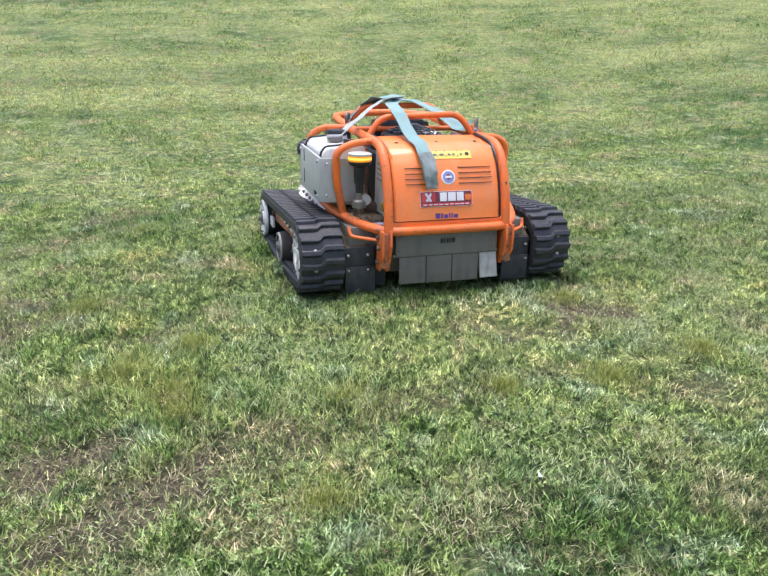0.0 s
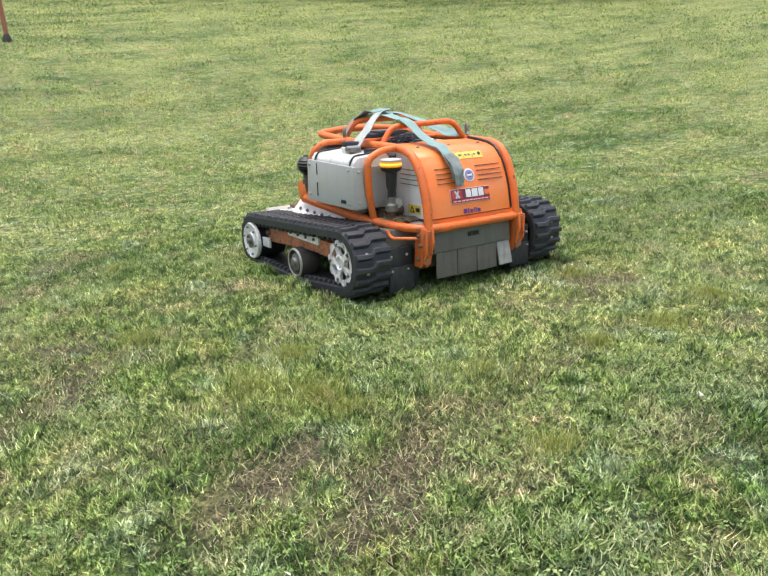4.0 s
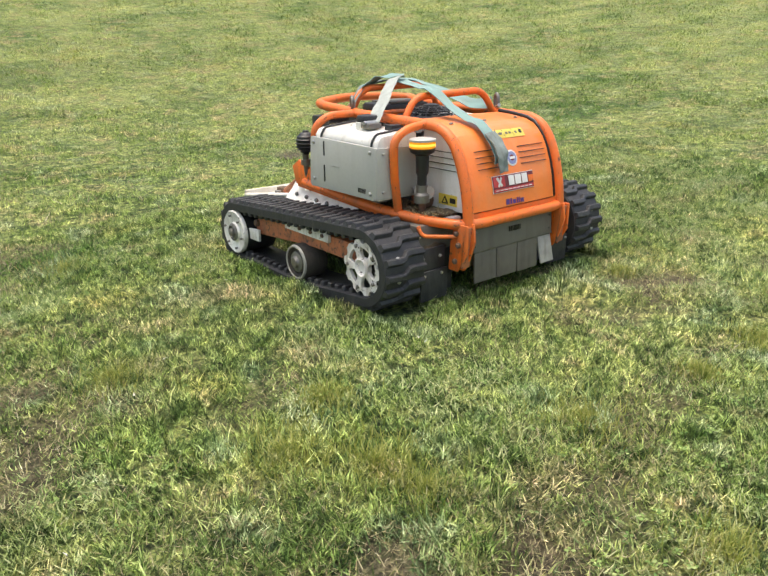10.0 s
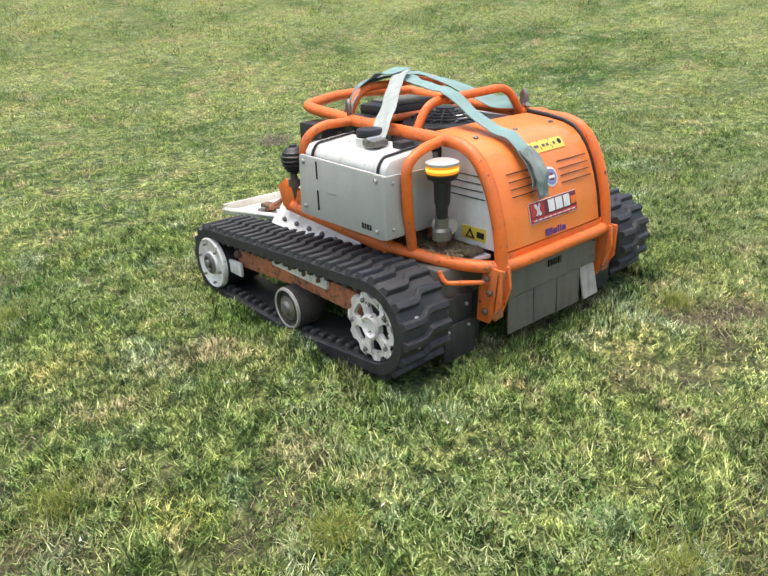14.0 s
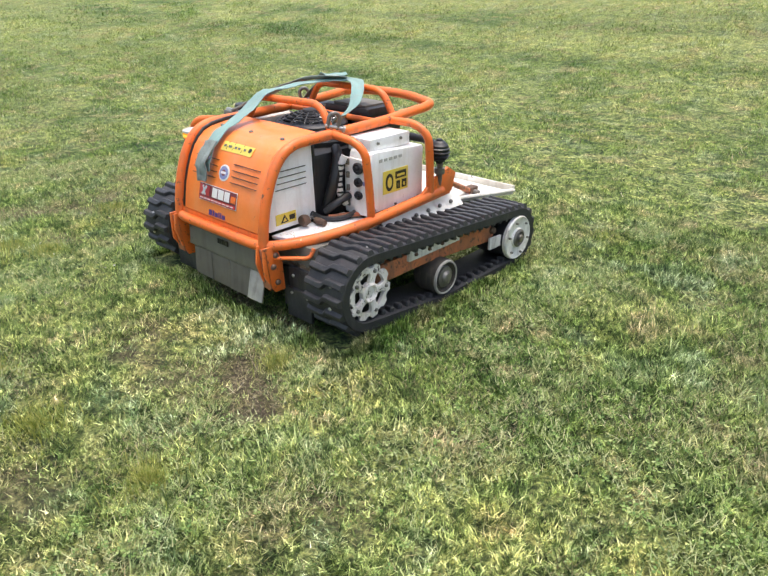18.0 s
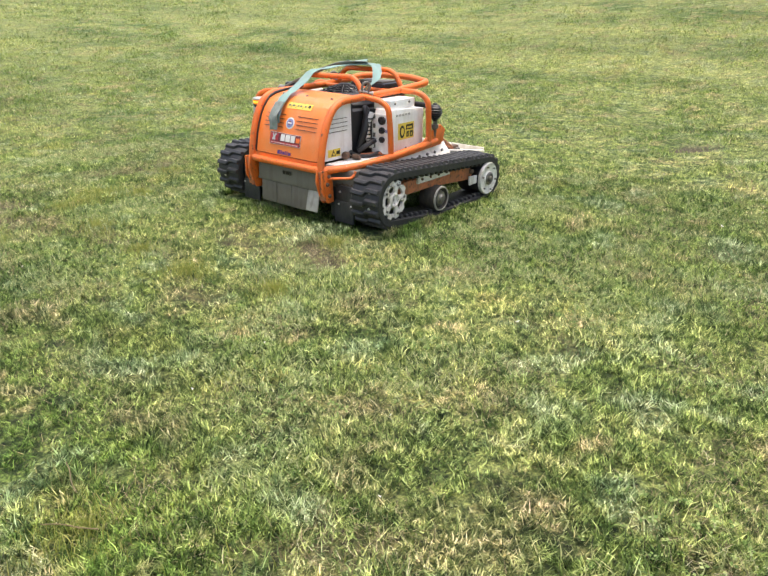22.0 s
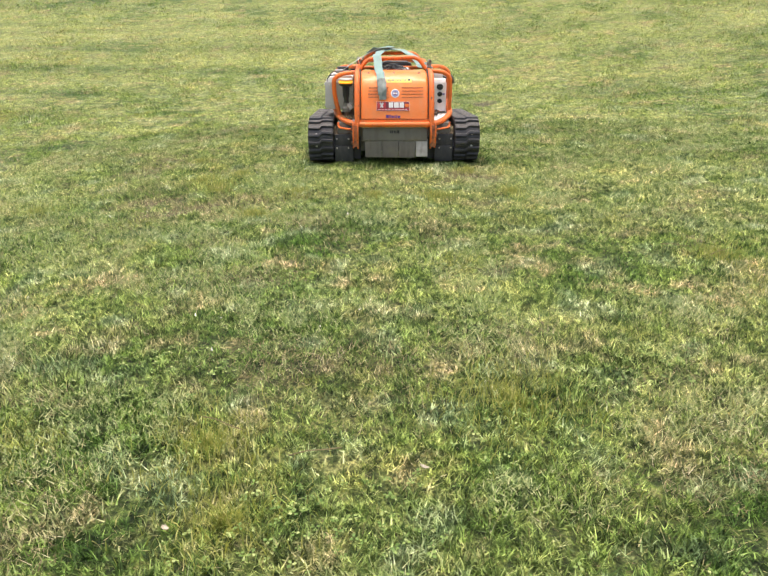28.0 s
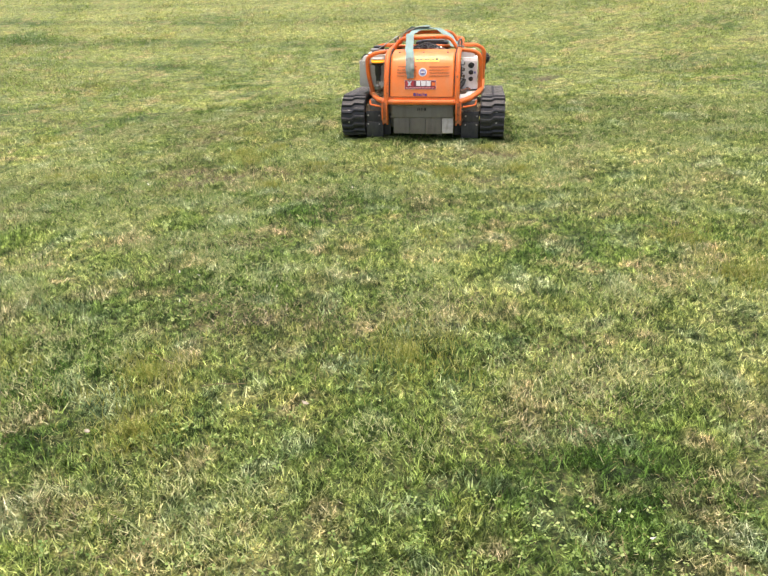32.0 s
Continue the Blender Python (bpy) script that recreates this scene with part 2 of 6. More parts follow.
def lawn_tones(n, l, blade):
    """Large drifting tones of the lawn, shared by blades and soil: lush, yellowed, silvery and straw-coloured spots."""
    a = noise_of(n, l, 0.75, 4, 0.6, world_space=True)
    c = noise_of(n, l, 2.3, 4, 0.65, world_space=True)
    d = noise_of(n, l, 0.60, 4, 0.55, (0.16, 1.0, 1.0), world_space=True)
    if blade:
        lush, mid, pale, straw, silver, gold = (0.088, 0.175, 0.026), (0.212, 0.292, 0.066), (0.334, 0.380, 0.126), (0.425, 0.358, 0.190), (0.345, 0.410, 0.225), (0.372, 0.345, 0.090)
    else:
        lush, mid, pale, straw, silver, gold = (0.064, 0.122, 0.020), (0.162, 0.212, 0.048), (0.252, 0.286, 0.086), (0.275, 0.235, 0.106), (0.228, 0.266, 0.116), (0.250, 0.235, 0.058)
    r1 = ramp_of(n, [(0.36, lush), (0.49, mid), (0.64, pale)])
    l.new(a.outputs[0], r1.inputs[0])
    r2 = ramp_of(n, [(0.53, (0, 0, 0)), (0.66, (0.85, 0.85, 0.85))])
    l.new(c.outputs[0], r2.inputs[0])
    col = mix_of(n, l, r2.outputs[0], r1.outputs[0], straw)
    r3 = ramp_of(n, [(0.44, (0, 0, 0)), (0.60, (0.5, 0.5, 0.5))])
    l.new(d.outputs[0], r3.inputs[0])
    col = mix_of(n, l, r3.outputs[0], col, pale)
    # matted spots of silvery weeds and of dead thatch
    e = noise_of(n, l, 3.7, 4, 0.6, world_space=True)
    r5 = ramp_of(n, [(0.53, (0, 0, 0)), (0.64, (0.75, 0.75, 0.75))])
    l.new(e.outputs[0], r5.inputs[0])
    col = mix_of(n, l, r5.outputs[0], col, silver)
    r6 = ramp_of(n, [(0.34, (0.75, 0.75, 0.75)), (0.42, (0, 0, 0))])
    l.new(e.outputs[0], r6.inputs[0])
    col = mix_of(n, l, r6.outputs[0], col, straw)
    # a few yellowed spots
    y = noise_of(n, l, 1.7, 3, 0.5, world_space=True)
    r7 = ramp_of(n, [(0.60, (0, 0, 0)), (0.70, (0.5, 0.5, 0.5))])
    l.new(y.outputs[0], r7.inputs[0])
    col = mix_of(n, l, r7.outputs[0], col, gold)
    # tracks of earlier mowing, long and curved
    w = n.new("ShaderNodeMapping")
    w.inputs["Rotation"].default_value, w.inputs["Scale"].default_value = (0, 0, radians(24)), (0.05, 0.9, 1)
    geo = n.new("ShaderNodeNewGeometry")
    l.new(geo.outputs["Position"], w.inputs["Vector"])
    band = n.new("ShaderNodeTexNoise")
    band.inputs["Scale"].default_value, band.inputs["Detail"].default_value = 1.3, 3
    l.new(w.outputs["Vector"], band.inputs["Vector"])
    r8 = ramp_of(n, [(0.40, (0.84, 0.87, 0.86)), (0.5, (1, 1, 1)), (0.62, (1.13, 1.10, 1.14))])
    l.new(band.outputs[0], r8.inputs[0])
    col = mix_of(n, l, 1.0, col, r8.outputs[0], "MULTIPLY")
    # the open field is mown more evenly than the turf near the machine
    far = n.new("ShaderNodeVectorMath")
    far.operation = "LENGTH"
    l.new(geo.outputs["Position"], far.inputs[0])
    even = n.new("ShaderNodeMapRange")
    for k, v in ((1, 3.0), (2, 11.0), (3, 1.0), (4, 0.32)):
        even.inputs[k].default_value = v
    l.new(far.outputs["Value"], even.inputs[0])
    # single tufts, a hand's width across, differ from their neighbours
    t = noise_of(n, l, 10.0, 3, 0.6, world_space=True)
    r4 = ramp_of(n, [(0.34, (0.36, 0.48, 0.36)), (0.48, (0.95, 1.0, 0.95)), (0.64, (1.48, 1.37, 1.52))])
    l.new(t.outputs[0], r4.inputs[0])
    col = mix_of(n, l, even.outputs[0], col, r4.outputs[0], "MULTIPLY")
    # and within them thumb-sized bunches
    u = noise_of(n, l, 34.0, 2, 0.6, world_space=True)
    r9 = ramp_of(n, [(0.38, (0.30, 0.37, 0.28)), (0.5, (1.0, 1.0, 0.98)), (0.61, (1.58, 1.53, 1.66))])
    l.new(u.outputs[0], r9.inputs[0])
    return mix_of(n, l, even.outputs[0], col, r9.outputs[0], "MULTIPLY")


def grass_material(name, spread_of_tones):
    m, n, l, b = nodes_of(name)
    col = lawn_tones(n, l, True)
    geo = n.new("ShaderNodeNewGeometry")
    r = ramp_of(n, spread_of_tones)
    l.new(geo.outputs["Random Per Island"], r.inputs[0])
    col = mix_of(n, l, 1.0, col, r.outputs[0], "MULTIPLY")
    l.new(col, b.inputs["Base Color"])
    b.inputs["Roughness"].default_value = 0.52
    b.inputs["Specular IOR Level"].default_value = 0.35
    tr = n.new("ShaderNodeBsdfTranslucent")
    l.new(col, tr.inputs[0])
    mx = n.new("ShaderNodeMixShader")
    mx.inputs[0].default_value = 0.32
    l.new(b.outputs[0], mx.inputs[1])
    l.new(tr.outputs[0], mx.inputs[2])
    l.new(mx.outputs[0], n["Material Output"].inputs[0])
    return m


def leafy(name, stops, rough=0.5, clear=0.3):
    m, n, l, b = nodes_of(name)
    geo = n.new("ShaderNodeNewGeometry")
    r = ramp_of(n, stops)
    l.new(geo.outputs["Random Per Island"], r.inputs[0])
    l.new(r.outputs[0], b.inputs["Base Color"])
    b.inputs["Roughness"].default_value = rough
    tr = n.new("ShaderNodeBsdfTranslucent")
    l.new(r.outputs[0], tr.inputs[0])
    mx = n.new("ShaderNodeMixShader")
    mx.inputs[0].default_value = clear
    l.new(b.outputs[0], mx.inputs[1])
    l.new(tr.outputs[0], mx.inputs[2])
    l.new(mx.outputs[0], n["Material Output"].inputs[0])
    return m


BLADE = grass_material("lawn_blade", [(0.0, (0.13, 0.20, 0.11)), (0.32, (0.50, 0.60, 0.45)), (0.56, (1.0, 1.05, 1.02)), (0.80, (1.62, 1.58, 1.75)), (1.0, (2.32, 2.15, 2.75))])
FIELD_BLADE = grass_material("field_blade", [(0.0, (0.50, 0.58, 0.44)), (0.5, (1.02, 1.06, 0.98)), (1.0, (1.60, 1.56, 1.60))])
STRAW = leafy("dry_straw", [(0.0, (0.10, 0.072, 0.034)), (0.5, (0.29, 0.235, 0.115)), (0.9, (0.52, 0.45, 0.25)), (1.0, (0.74, 0.68, 0.46))], 0.7, 0.15)
THATCH = leafy("matted_thatch", [(0.0, (0.030, 0.034, 0.010)), (0.35, (0.10, 0.130, 0.026)), (0.7, (0.25, 0.250, 0.075)), (1.0, (0.56, 0.50, 0.24))], 0.8, 0.15)
WEED = leafy("silvery_weed_leaf", [(0.0, (0.10, 0.17, 0.05)), (0.5, (0.32, 0.39, 0.14)), (1.0, (0.66, 0.68, 0.36))], 0.6, 0.25)
CLOVER = leafy("clover_leaf", [(0.0, (0.11, 0.21, 0.04)), (0.6, (0.24, 0.36, 0.085)), (1.0, (0.46, 0.53, 0.21))], 0.62, 0.3)
YELLOW_BLADE = leafy("yellowed_blade", [(0.0, (0.16, 0.22, 0.035)), (0.6, (0.36, 0.38, 0.075)), (1.0, (0.56, 0.54, 0.20))], 0.5, 0.3)
HEDGE_LEAF = leafy("hedge_leaf", [(0.0, (0.07, 0.14, 0.022)), (0.5, (0.22, 0.36, 0.055)), (1.0, (0.44, 0.55, 0.10))], 0.65, 0.35)
DRY_LEAF = worn("bleached_leaf", (0.50, 0.45, 0.36), (0.26, 0.22, 0.15), 0.8, amount=0.8, scale=60, bump=0.3)
PETAL = leafy("pale_petal", [(0.0, (0.70, 0.68, 0.60)), (1.0, (0.86, 0.84, 0.80))], 0.6, 0.2)


def soil_material():
    m, n, l, b = nodes_of("lawn_soil")
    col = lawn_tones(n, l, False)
    # fine noise darkens the colour in place of shade in the gaps between blades
    fine = noise_of(n, l, 75, 6, 0.8, world_space=True)
    r = ramp_of(n, [(0.36, (0.15, 0.17, 0.13)), (0.5, (0.80, 0.83, 0.76)), (0.64, (1.9, 1.8, 1.8))])
    l.new(fine.outputs[0], r.inputs[0])
    col = mix_of(n, l, 1.0, col, r.outputs[0], "MULTIPLY")
    coarse = noise_of(n, l, 7, 5, 0.75, (1.0, 0.8, 1.0), world_space=True)
    r = ramp_of(n, [(0.30, (0.55, 0.62, 0.55)), (0.5, (1.0, 1.0, 1.0)), (0.70, (1.5, 1.42, 1.45))])
    l.new(coarse.outputs[0], r.inputs[0])
    col = mix_of(n, l, 1.0, col, r.outputs[0], "MULTIPLY")
    # bare earth, where the turf is worn through: the sheet's own wear map
    at = n.new("ShaderNodeAttribute")
    at.attribute_name = "wear"
    crumb = noise_of(n, l, 48, 6, 0.85, world_space=True)
    earth = ramp_of(n, [(0.38, (0.022, 0.016, 0.010)), (0.5, (0.085, 0.064, 0.040)), (0.60, (0.24, 0.190, 0.120))])
    l.new(crumb.outputs[0], earth.inputs[0])
    col = mix_of(n, l, at.outputs["Fac"], col, earth.outputs[0])
    l.new(col, b.inputs["Base Color"])
    b.inputs["Roughness"].default_value = 0.95
    bp = n.new("ShaderNodeBump")
    bp.inputs["Strength"].default_value, bp.inputs["Distance"].default_value = 0.9, 0.03
    l.new(crumb.outputs[0], bp.inputs["Height"])
    l.new(bp.outputs[0], b.inputs["Normal"])
    return m


SOIL = soil_material()


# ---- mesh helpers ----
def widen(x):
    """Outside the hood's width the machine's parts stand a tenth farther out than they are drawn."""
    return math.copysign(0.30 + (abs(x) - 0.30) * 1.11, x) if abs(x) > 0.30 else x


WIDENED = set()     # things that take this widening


def part(name, bm, material, parent=None, label="", flat=False):
    me = bpy.data.meshes.new(name)
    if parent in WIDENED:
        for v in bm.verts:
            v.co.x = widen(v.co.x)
    bm.normal_update()
    bm.to_mesh(me)
    bm.free()
    me.materials.append(material)
    if not flat:
        me.polygons.foreach_set("use_smooth", [True] * len(me.polygons))
        me.set_sharp_from_angle(angle=radians(38))
    ob = new(name, me)
    ob.parent = parent
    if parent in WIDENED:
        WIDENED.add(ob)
    if label:
        ob["label"] = label
    return ob


def shared(name, me, parent, m):
    ob = new(name, me)
    ob.parent = parent
    ob.matrix_local = m
    return ob


def add_box(bm, x0, x1, y0, y1, z0, z1, bev=0.004, m=None, seg=2):
    mat = Matrix.Translation(((x0 + x1) / 2, (y0 + y1) / 2, (z0 + z1) / 2)) @ Matrix.Diagonal((x1 - x0, y1 - y0, z1 - z0, 1))
    made = bmesh.ops.create_cube(bm, size=1, matrix=mat)["verts"]
    if bev:
        edges = list({e for v in made for e in v.link_edges})
        made = list({v for f in bmesh.ops.bevel(bm, geom=edges, offset=bev, segments=seg, affect="EDGES", profile=0.6)["faces"] for v in f.verts} | {v for v in made if v.is_valid})
    if m is not None:
        bmesh.ops.transform(bm, matrix=m, verts=made)
    return made


def box(x0, x1, y0, y1, z0, z1, bev=0.004, m=None, seg=2):
    bm = bmesh.new()
    add_box(bm, x0, x1, y0, y1, z0, z1, bev, m, seg)
    return bm


def rounded_path(points, bend):
    """A polyline whose corners are eased by short curves."""
    pts = [Vector(p) for p in points]
    out = [pts[0]]
    for i in range(1, len(pts) - 1):
        a, c, b = pts[i - 1], pts[i], pts[i + 1]
        k = min(bend, (a - c).length * 0.48, (b - c).length * 0.48)
        p, q = c + (a - c).normalized() * k, c + (b - c).normalized() * k
        for s in (0, 0.2, 0.4, 0.6, 0.8, 1):
            out.append(p * (1 - s) ** 2 + c * 2 * s * (1 - s) + q * s * s)
    out.append(pts[-1])
    return [p for i, p in enumerate(out) if i == 0 or (p - out[i - 1]).length > 1e-5]


def add_tube(bm, points, r, bend=0.06, n=12):
    pts = rounded_path(points, bend)
    ahead = (pts[1] - pts[0]).normalized()
    side = ahead.orthogonal().normalized()
    rings = []
    for i, p in enumerate(pts):
        d = (pts[min(i + 1, len(pts) - 1)] - pts[max(i - 1, 0)]).normalized()
        side = (side - d * side.dot(d)).normalized()
        up = d.cross(side)
        rings.append([bm.verts.new(p + (side * math.cos(2 * math.pi * k / n) + up * math.sin(2 * math.pi * k / n)) * r) for k in range(n)])
    for a, b in zip(rings, rings[1:]):
        for k in range(n):
            bm.faces.new((a[k], a[(k + 1) % n], b[(k + 1) % n], b[k]))
    bm.faces.new(rings[0][::-1])
    bm.faces.new(rings[-1])


def tube(points, r, bend=0.06, n=12):
    bm = bmesh.new()
    add_tube(bm, points, r, bend, n)
    return bm


def add_lathe(bm, profile, m, n=28, caps=True):
    """A body of revolution round the local z axis; profile: (radius, height) from bottom to top."""
    rings = []
    for r, h in profile:
        rings.append([bm.verts.new(m @ Vector((r * math.cos(2 * math.pi * k / n), r * math.sin(2 * math.pi * k / n), h))) for k in range(n)])
    for a, b in zip(rings, rings[1:]):
        for k in range(n):
            bm.faces.new((a[k], a[(k + 1) % n], b[(k + 1) % n], b[k]))
    if caps:
        bm.faces.new(rings[0][::-1])
        bm.faces.new(rings[-1])


def lathe(profile, m, n=28, caps=True):
    bm = bmesh.new()
    add_lathe(bm, profile, m, n, caps)
    return bm


def slab(outline, axis, a, b, bev=0.0):
    """A flat outline of (u, v) drawn out along an axis from a to b. u, v: the two other axes in order."""
    bm = bmesh.new()
    put = {"x": lambda u, v, w: (w, u, v), "y": lambda u, v, w: (u, w, v), "z": lambda u, v, w: (u, v, w)}[axis]
    lo = [bm.verts.new(put(u, v, a)) for u, v in outline]
    hi = [bm.verts.new(put(u, v, b)) for u, v in outline]
    n = len(outline)
    bm.faces.new(lo)
    bm.faces.new(hi[::-1])
    for i in range(n):
        bm.faces.new((lo[i], hi[i], hi[(i + 1) % n], lo[(i + 1) % n]))
    bmesh.ops.recalc_face_normals(bm, faces=bm.faces)
    if bev:
        bmesh.ops.bevel(bm, geom=list(bm.edges), offset=bev, segments=2, affect="EDGES", profile=0.6)
    return bm


def sheet(grid, thick):
    """A sheet through rows of points, thickened away from its face."""
    bm = bmesh.new()
    rows = [[Vector(p) for p in row] for row in grid]
    nr, nc = len(rows), len(rows[0])
    normals = [[None] * nc for _ in range(nr)]
    for i in range(nr):
        for j in range(nc):
            du = rows[min(i + 1, nr - 1)][j] - rows[max(i - 1, 0)][j]
            dv = rows[i][min(j + 1, nc - 1)] - rows[i][max(j - 1, 0)]
            normals[i][j] = du.cross(dv).normalized()
    top = [[bm.verts.new(rows[i][j]) for j in range(nc)] for i in range(nr)]
    low = [[bm.verts.new(rows[i][j] + normals[i][j] * thick) for j in range(nc)] for i in range(nr)]
    for i in range(nr - 1):
        for j in range(nc - 1):
            bm.faces.new((top[i][j], top[i][j + 1], top[i + 1][j + 1], top[i + 1][j]))
            bm.faces.new((low[i][j], low[i + 1][j], low[i + 1][j + 1], low[i][j + 1]))
    rim = [(0, j) for j in range(nc)] + [(i, nc - 1) for i in range(1, nr)] + [(nr - 1, j) for j in range(nc - 2, -1, -1)] + [(i, 0) for i in range(nr - 2, 0, -1)]
    for (a, b), (c, d) in zip(rim, rim[1:] + rim[:1]):
        bm.faces.new((top[a][b], low[a][b], low[c][d], top[c][d]))
    bmesh.ops.recalc_face_normals(bm, faces=bm.faces)
    return bm


TO_X = pose(0, 0, 0, 0, 90, 0)      # local z points along x
TO_BACK = pose(0, 0, 0, 90, 0, 0)   # local z points along -y


# ---- the ground ----
lattice = np.random.RandomState(5).rand(128, 128)


def drift(x, y, scale):
    """Smooth noise from 0 to 1 over the plan."""
    u, v = np.asarray(x) / scale + 60.3, np.asarray(y) / scale + 57.7
    i, j = np.floor(u).astype(int), np.floor(v).astype(int)
    f, g = u - i, v - j
    f, g = f * f * (3 - 2 * f), g * g * (3 - 2 * g)
    i, j = i % 127, j % 127
    a, b, c, d = lattice[i, j], lattice[i + 1, j], lattice[i, j + 1], lattice[i + 1, j + 1]
    return (a * (1 - f) + b * f) * (1 - g) + (c * (1 - f) + d * f) * g


# worn-through spots of the turf: x, y, half-lengths, turn in degrees, strength
BARE = [(0.19, -0.48, 0.30, 0.15, -25, 0.9), (0.61, -0.34, 0.20, 0.10, -25, 0.95), (0.49, -1.06, 0.20, 0.10, -30, 0.8), (-1.83, 0.15, 0.20, 0.09, 30, 0.8), (-1.32, -1.22, 0.30, 0.10, 30, 0.9), (-0.50, -0.93, 0.24, 0.08, 20, 0.6),
        (-1.62, -0.98, 0.24, 0.10, 25, 0.9), (-0.95, -1.14, 0.20, 0.06, 25, 0.5), (0.45, -0.46, 0.18, 0.06, 15, 0.6), (1.26, -0.57, 0.16, 0.06, 10, 0.5), (-1.19, -0.07, 0.26, 0.07, 20, 0.6), (-1.80, 0.48, 0.22, 0.09, 35, 0.75),
        (-1.52, 0.15, 0.24, 0.08, 30, 0.6), (-2.06, -0.10, 0.24, 0.10, 35, 0.8), (1.38, 3.86, 0.30, 0.12, 30, 0.9), (-0.02, 0.03, 0.22, 0.08, 0, 1.0), (0.34, 0.05, 0.16, 0.07, 10, 1.0), (-1.49, 2.06, 0.30, 0.12, 10, 0.8),
        (-0.34, -1.49, 0.20, 0.08, 20, 0.6), (-1.52, -1.33, 0.12, 0.05, 0, 0.7), (-0.88, -2.48, 0.34, 0.10, 0, 0.45), (-0.42, -3.38, 0.20, 0.08, 20, 0.55), (0.47, -2.38, 0.22, 0.08, 0, 0.45), (-2.80, 0.57, 0.5, 0.2, 0, 0.45), (2.10, -1.92, 0.25, 0.10, 30, 0.5), (2.05, -0.50, 0.3, 0.1, -20, 0.4)]


def wear(x, y):
    w = np.zeros_like(np.asarray(x, float))
    jag = 1.0 * (drift(x, y, 0.09) - 0.5) + 1.2 * (drift(x, y, 0.27) - 0.5)
    for bx, by, la, lb, turn, k in BARE:
        c, s = math.cos(radians(turn)), math.sin(radians(turn))
        u, v = (x - bx) * c + (y - by) * s, -(x - bx) * s + (y - by) * c
        d = np.sqrt((u / la) ** 2 + (v / lb) ** 2)
        w = np.maximum(w, k * np.clip(1.45 - d + jag, 0, 1))
    return w


def ground_z(x, y):
    """The lawn lies flat round the machine and climbs towards the trees."""
    x, y = np.asarray(x, float), np.asarray(y, float)
    r = np.hypot(x, y)
    turn = np.arctan2(x, y) - radians(8)
    turn = np.arctan2(np.sin(turn), np.cos(turn))
    share = 0.45 + 0.80 * np.exp(-(turn / radians(60)) ** 2)
    q = np.clip(r - 5.0, 0, None)
    climb = 0.158 * (np.sqrt(q * q + 4) - 2) * np.clip(1.25 - r / 240, 0.35, 1)
    # the machine stands on a level shelf of a gentle cross slope
    side = 0.042 * np.sign(x) * (np.sqrt(np.clip(np.abs(x) - 0.7, 0, None) ** 2 + 0.16) - 0.4)
    return 0.02 + side + share * climb + 0.035 * (drift(x, y, 0.9) - 0.5) * np.clip(r / 3 - 0.4, 0, 1) + 0.012 * (drift(x, y, 0.16) - 0.5)


def spread(lo, hi, step, far, grow):
    mid = list(np.arange(lo, hi + 1e-6, step))
    out, d, up, down = step, step, mid[-1], mid[0]
    ups, downs = [], []
    while out < far:
        d *= grow
        out += d
        ups.append(up + out)
        downs.append(down - out)
    return np.array(downs[::-1] + mid + ups)


def build_ground():
    gx, gy = spread(-4.2, 4.2, 0.07, 420, 1.13), spread(-6.8, 4.6, 0.07, 420, 1.13)
    X, Y = np.meshgrid(gx, gy, indexing="ij")
    W = wear(X, Y)
    Z = ground_z(X, Y) - 0.02 * np.clip(W, 0, 1)
    nx, ny = X.shape
    idx = np.arange(nx * ny).reshape(nx, ny)
    quads = np.stack([idx[:-1, :-1], idx[1:, :-1], idx[1:, 1:], idx[:-1, 1:]], -1).reshape(-1, 4)
    me = bpy.data.meshes.new("ground")
    me.from_pydata(np.stack([X, Y, Z], -1).reshape(-1, 3).tolist(), [], quads.tolist())
    me.attributes.new("wear", "FLOAT", "POINT").data.foreach_set("value", W.ravel().astype(np.float32))
    me.polygons.foreach_set("use_smooth", [True] * len(me.polygons))
    me.materials.append(SOIL)
    return tagged(new("ground", me), "trodden lawn with worn brown earth spots", "lawn", kind="structure")


build_ground()


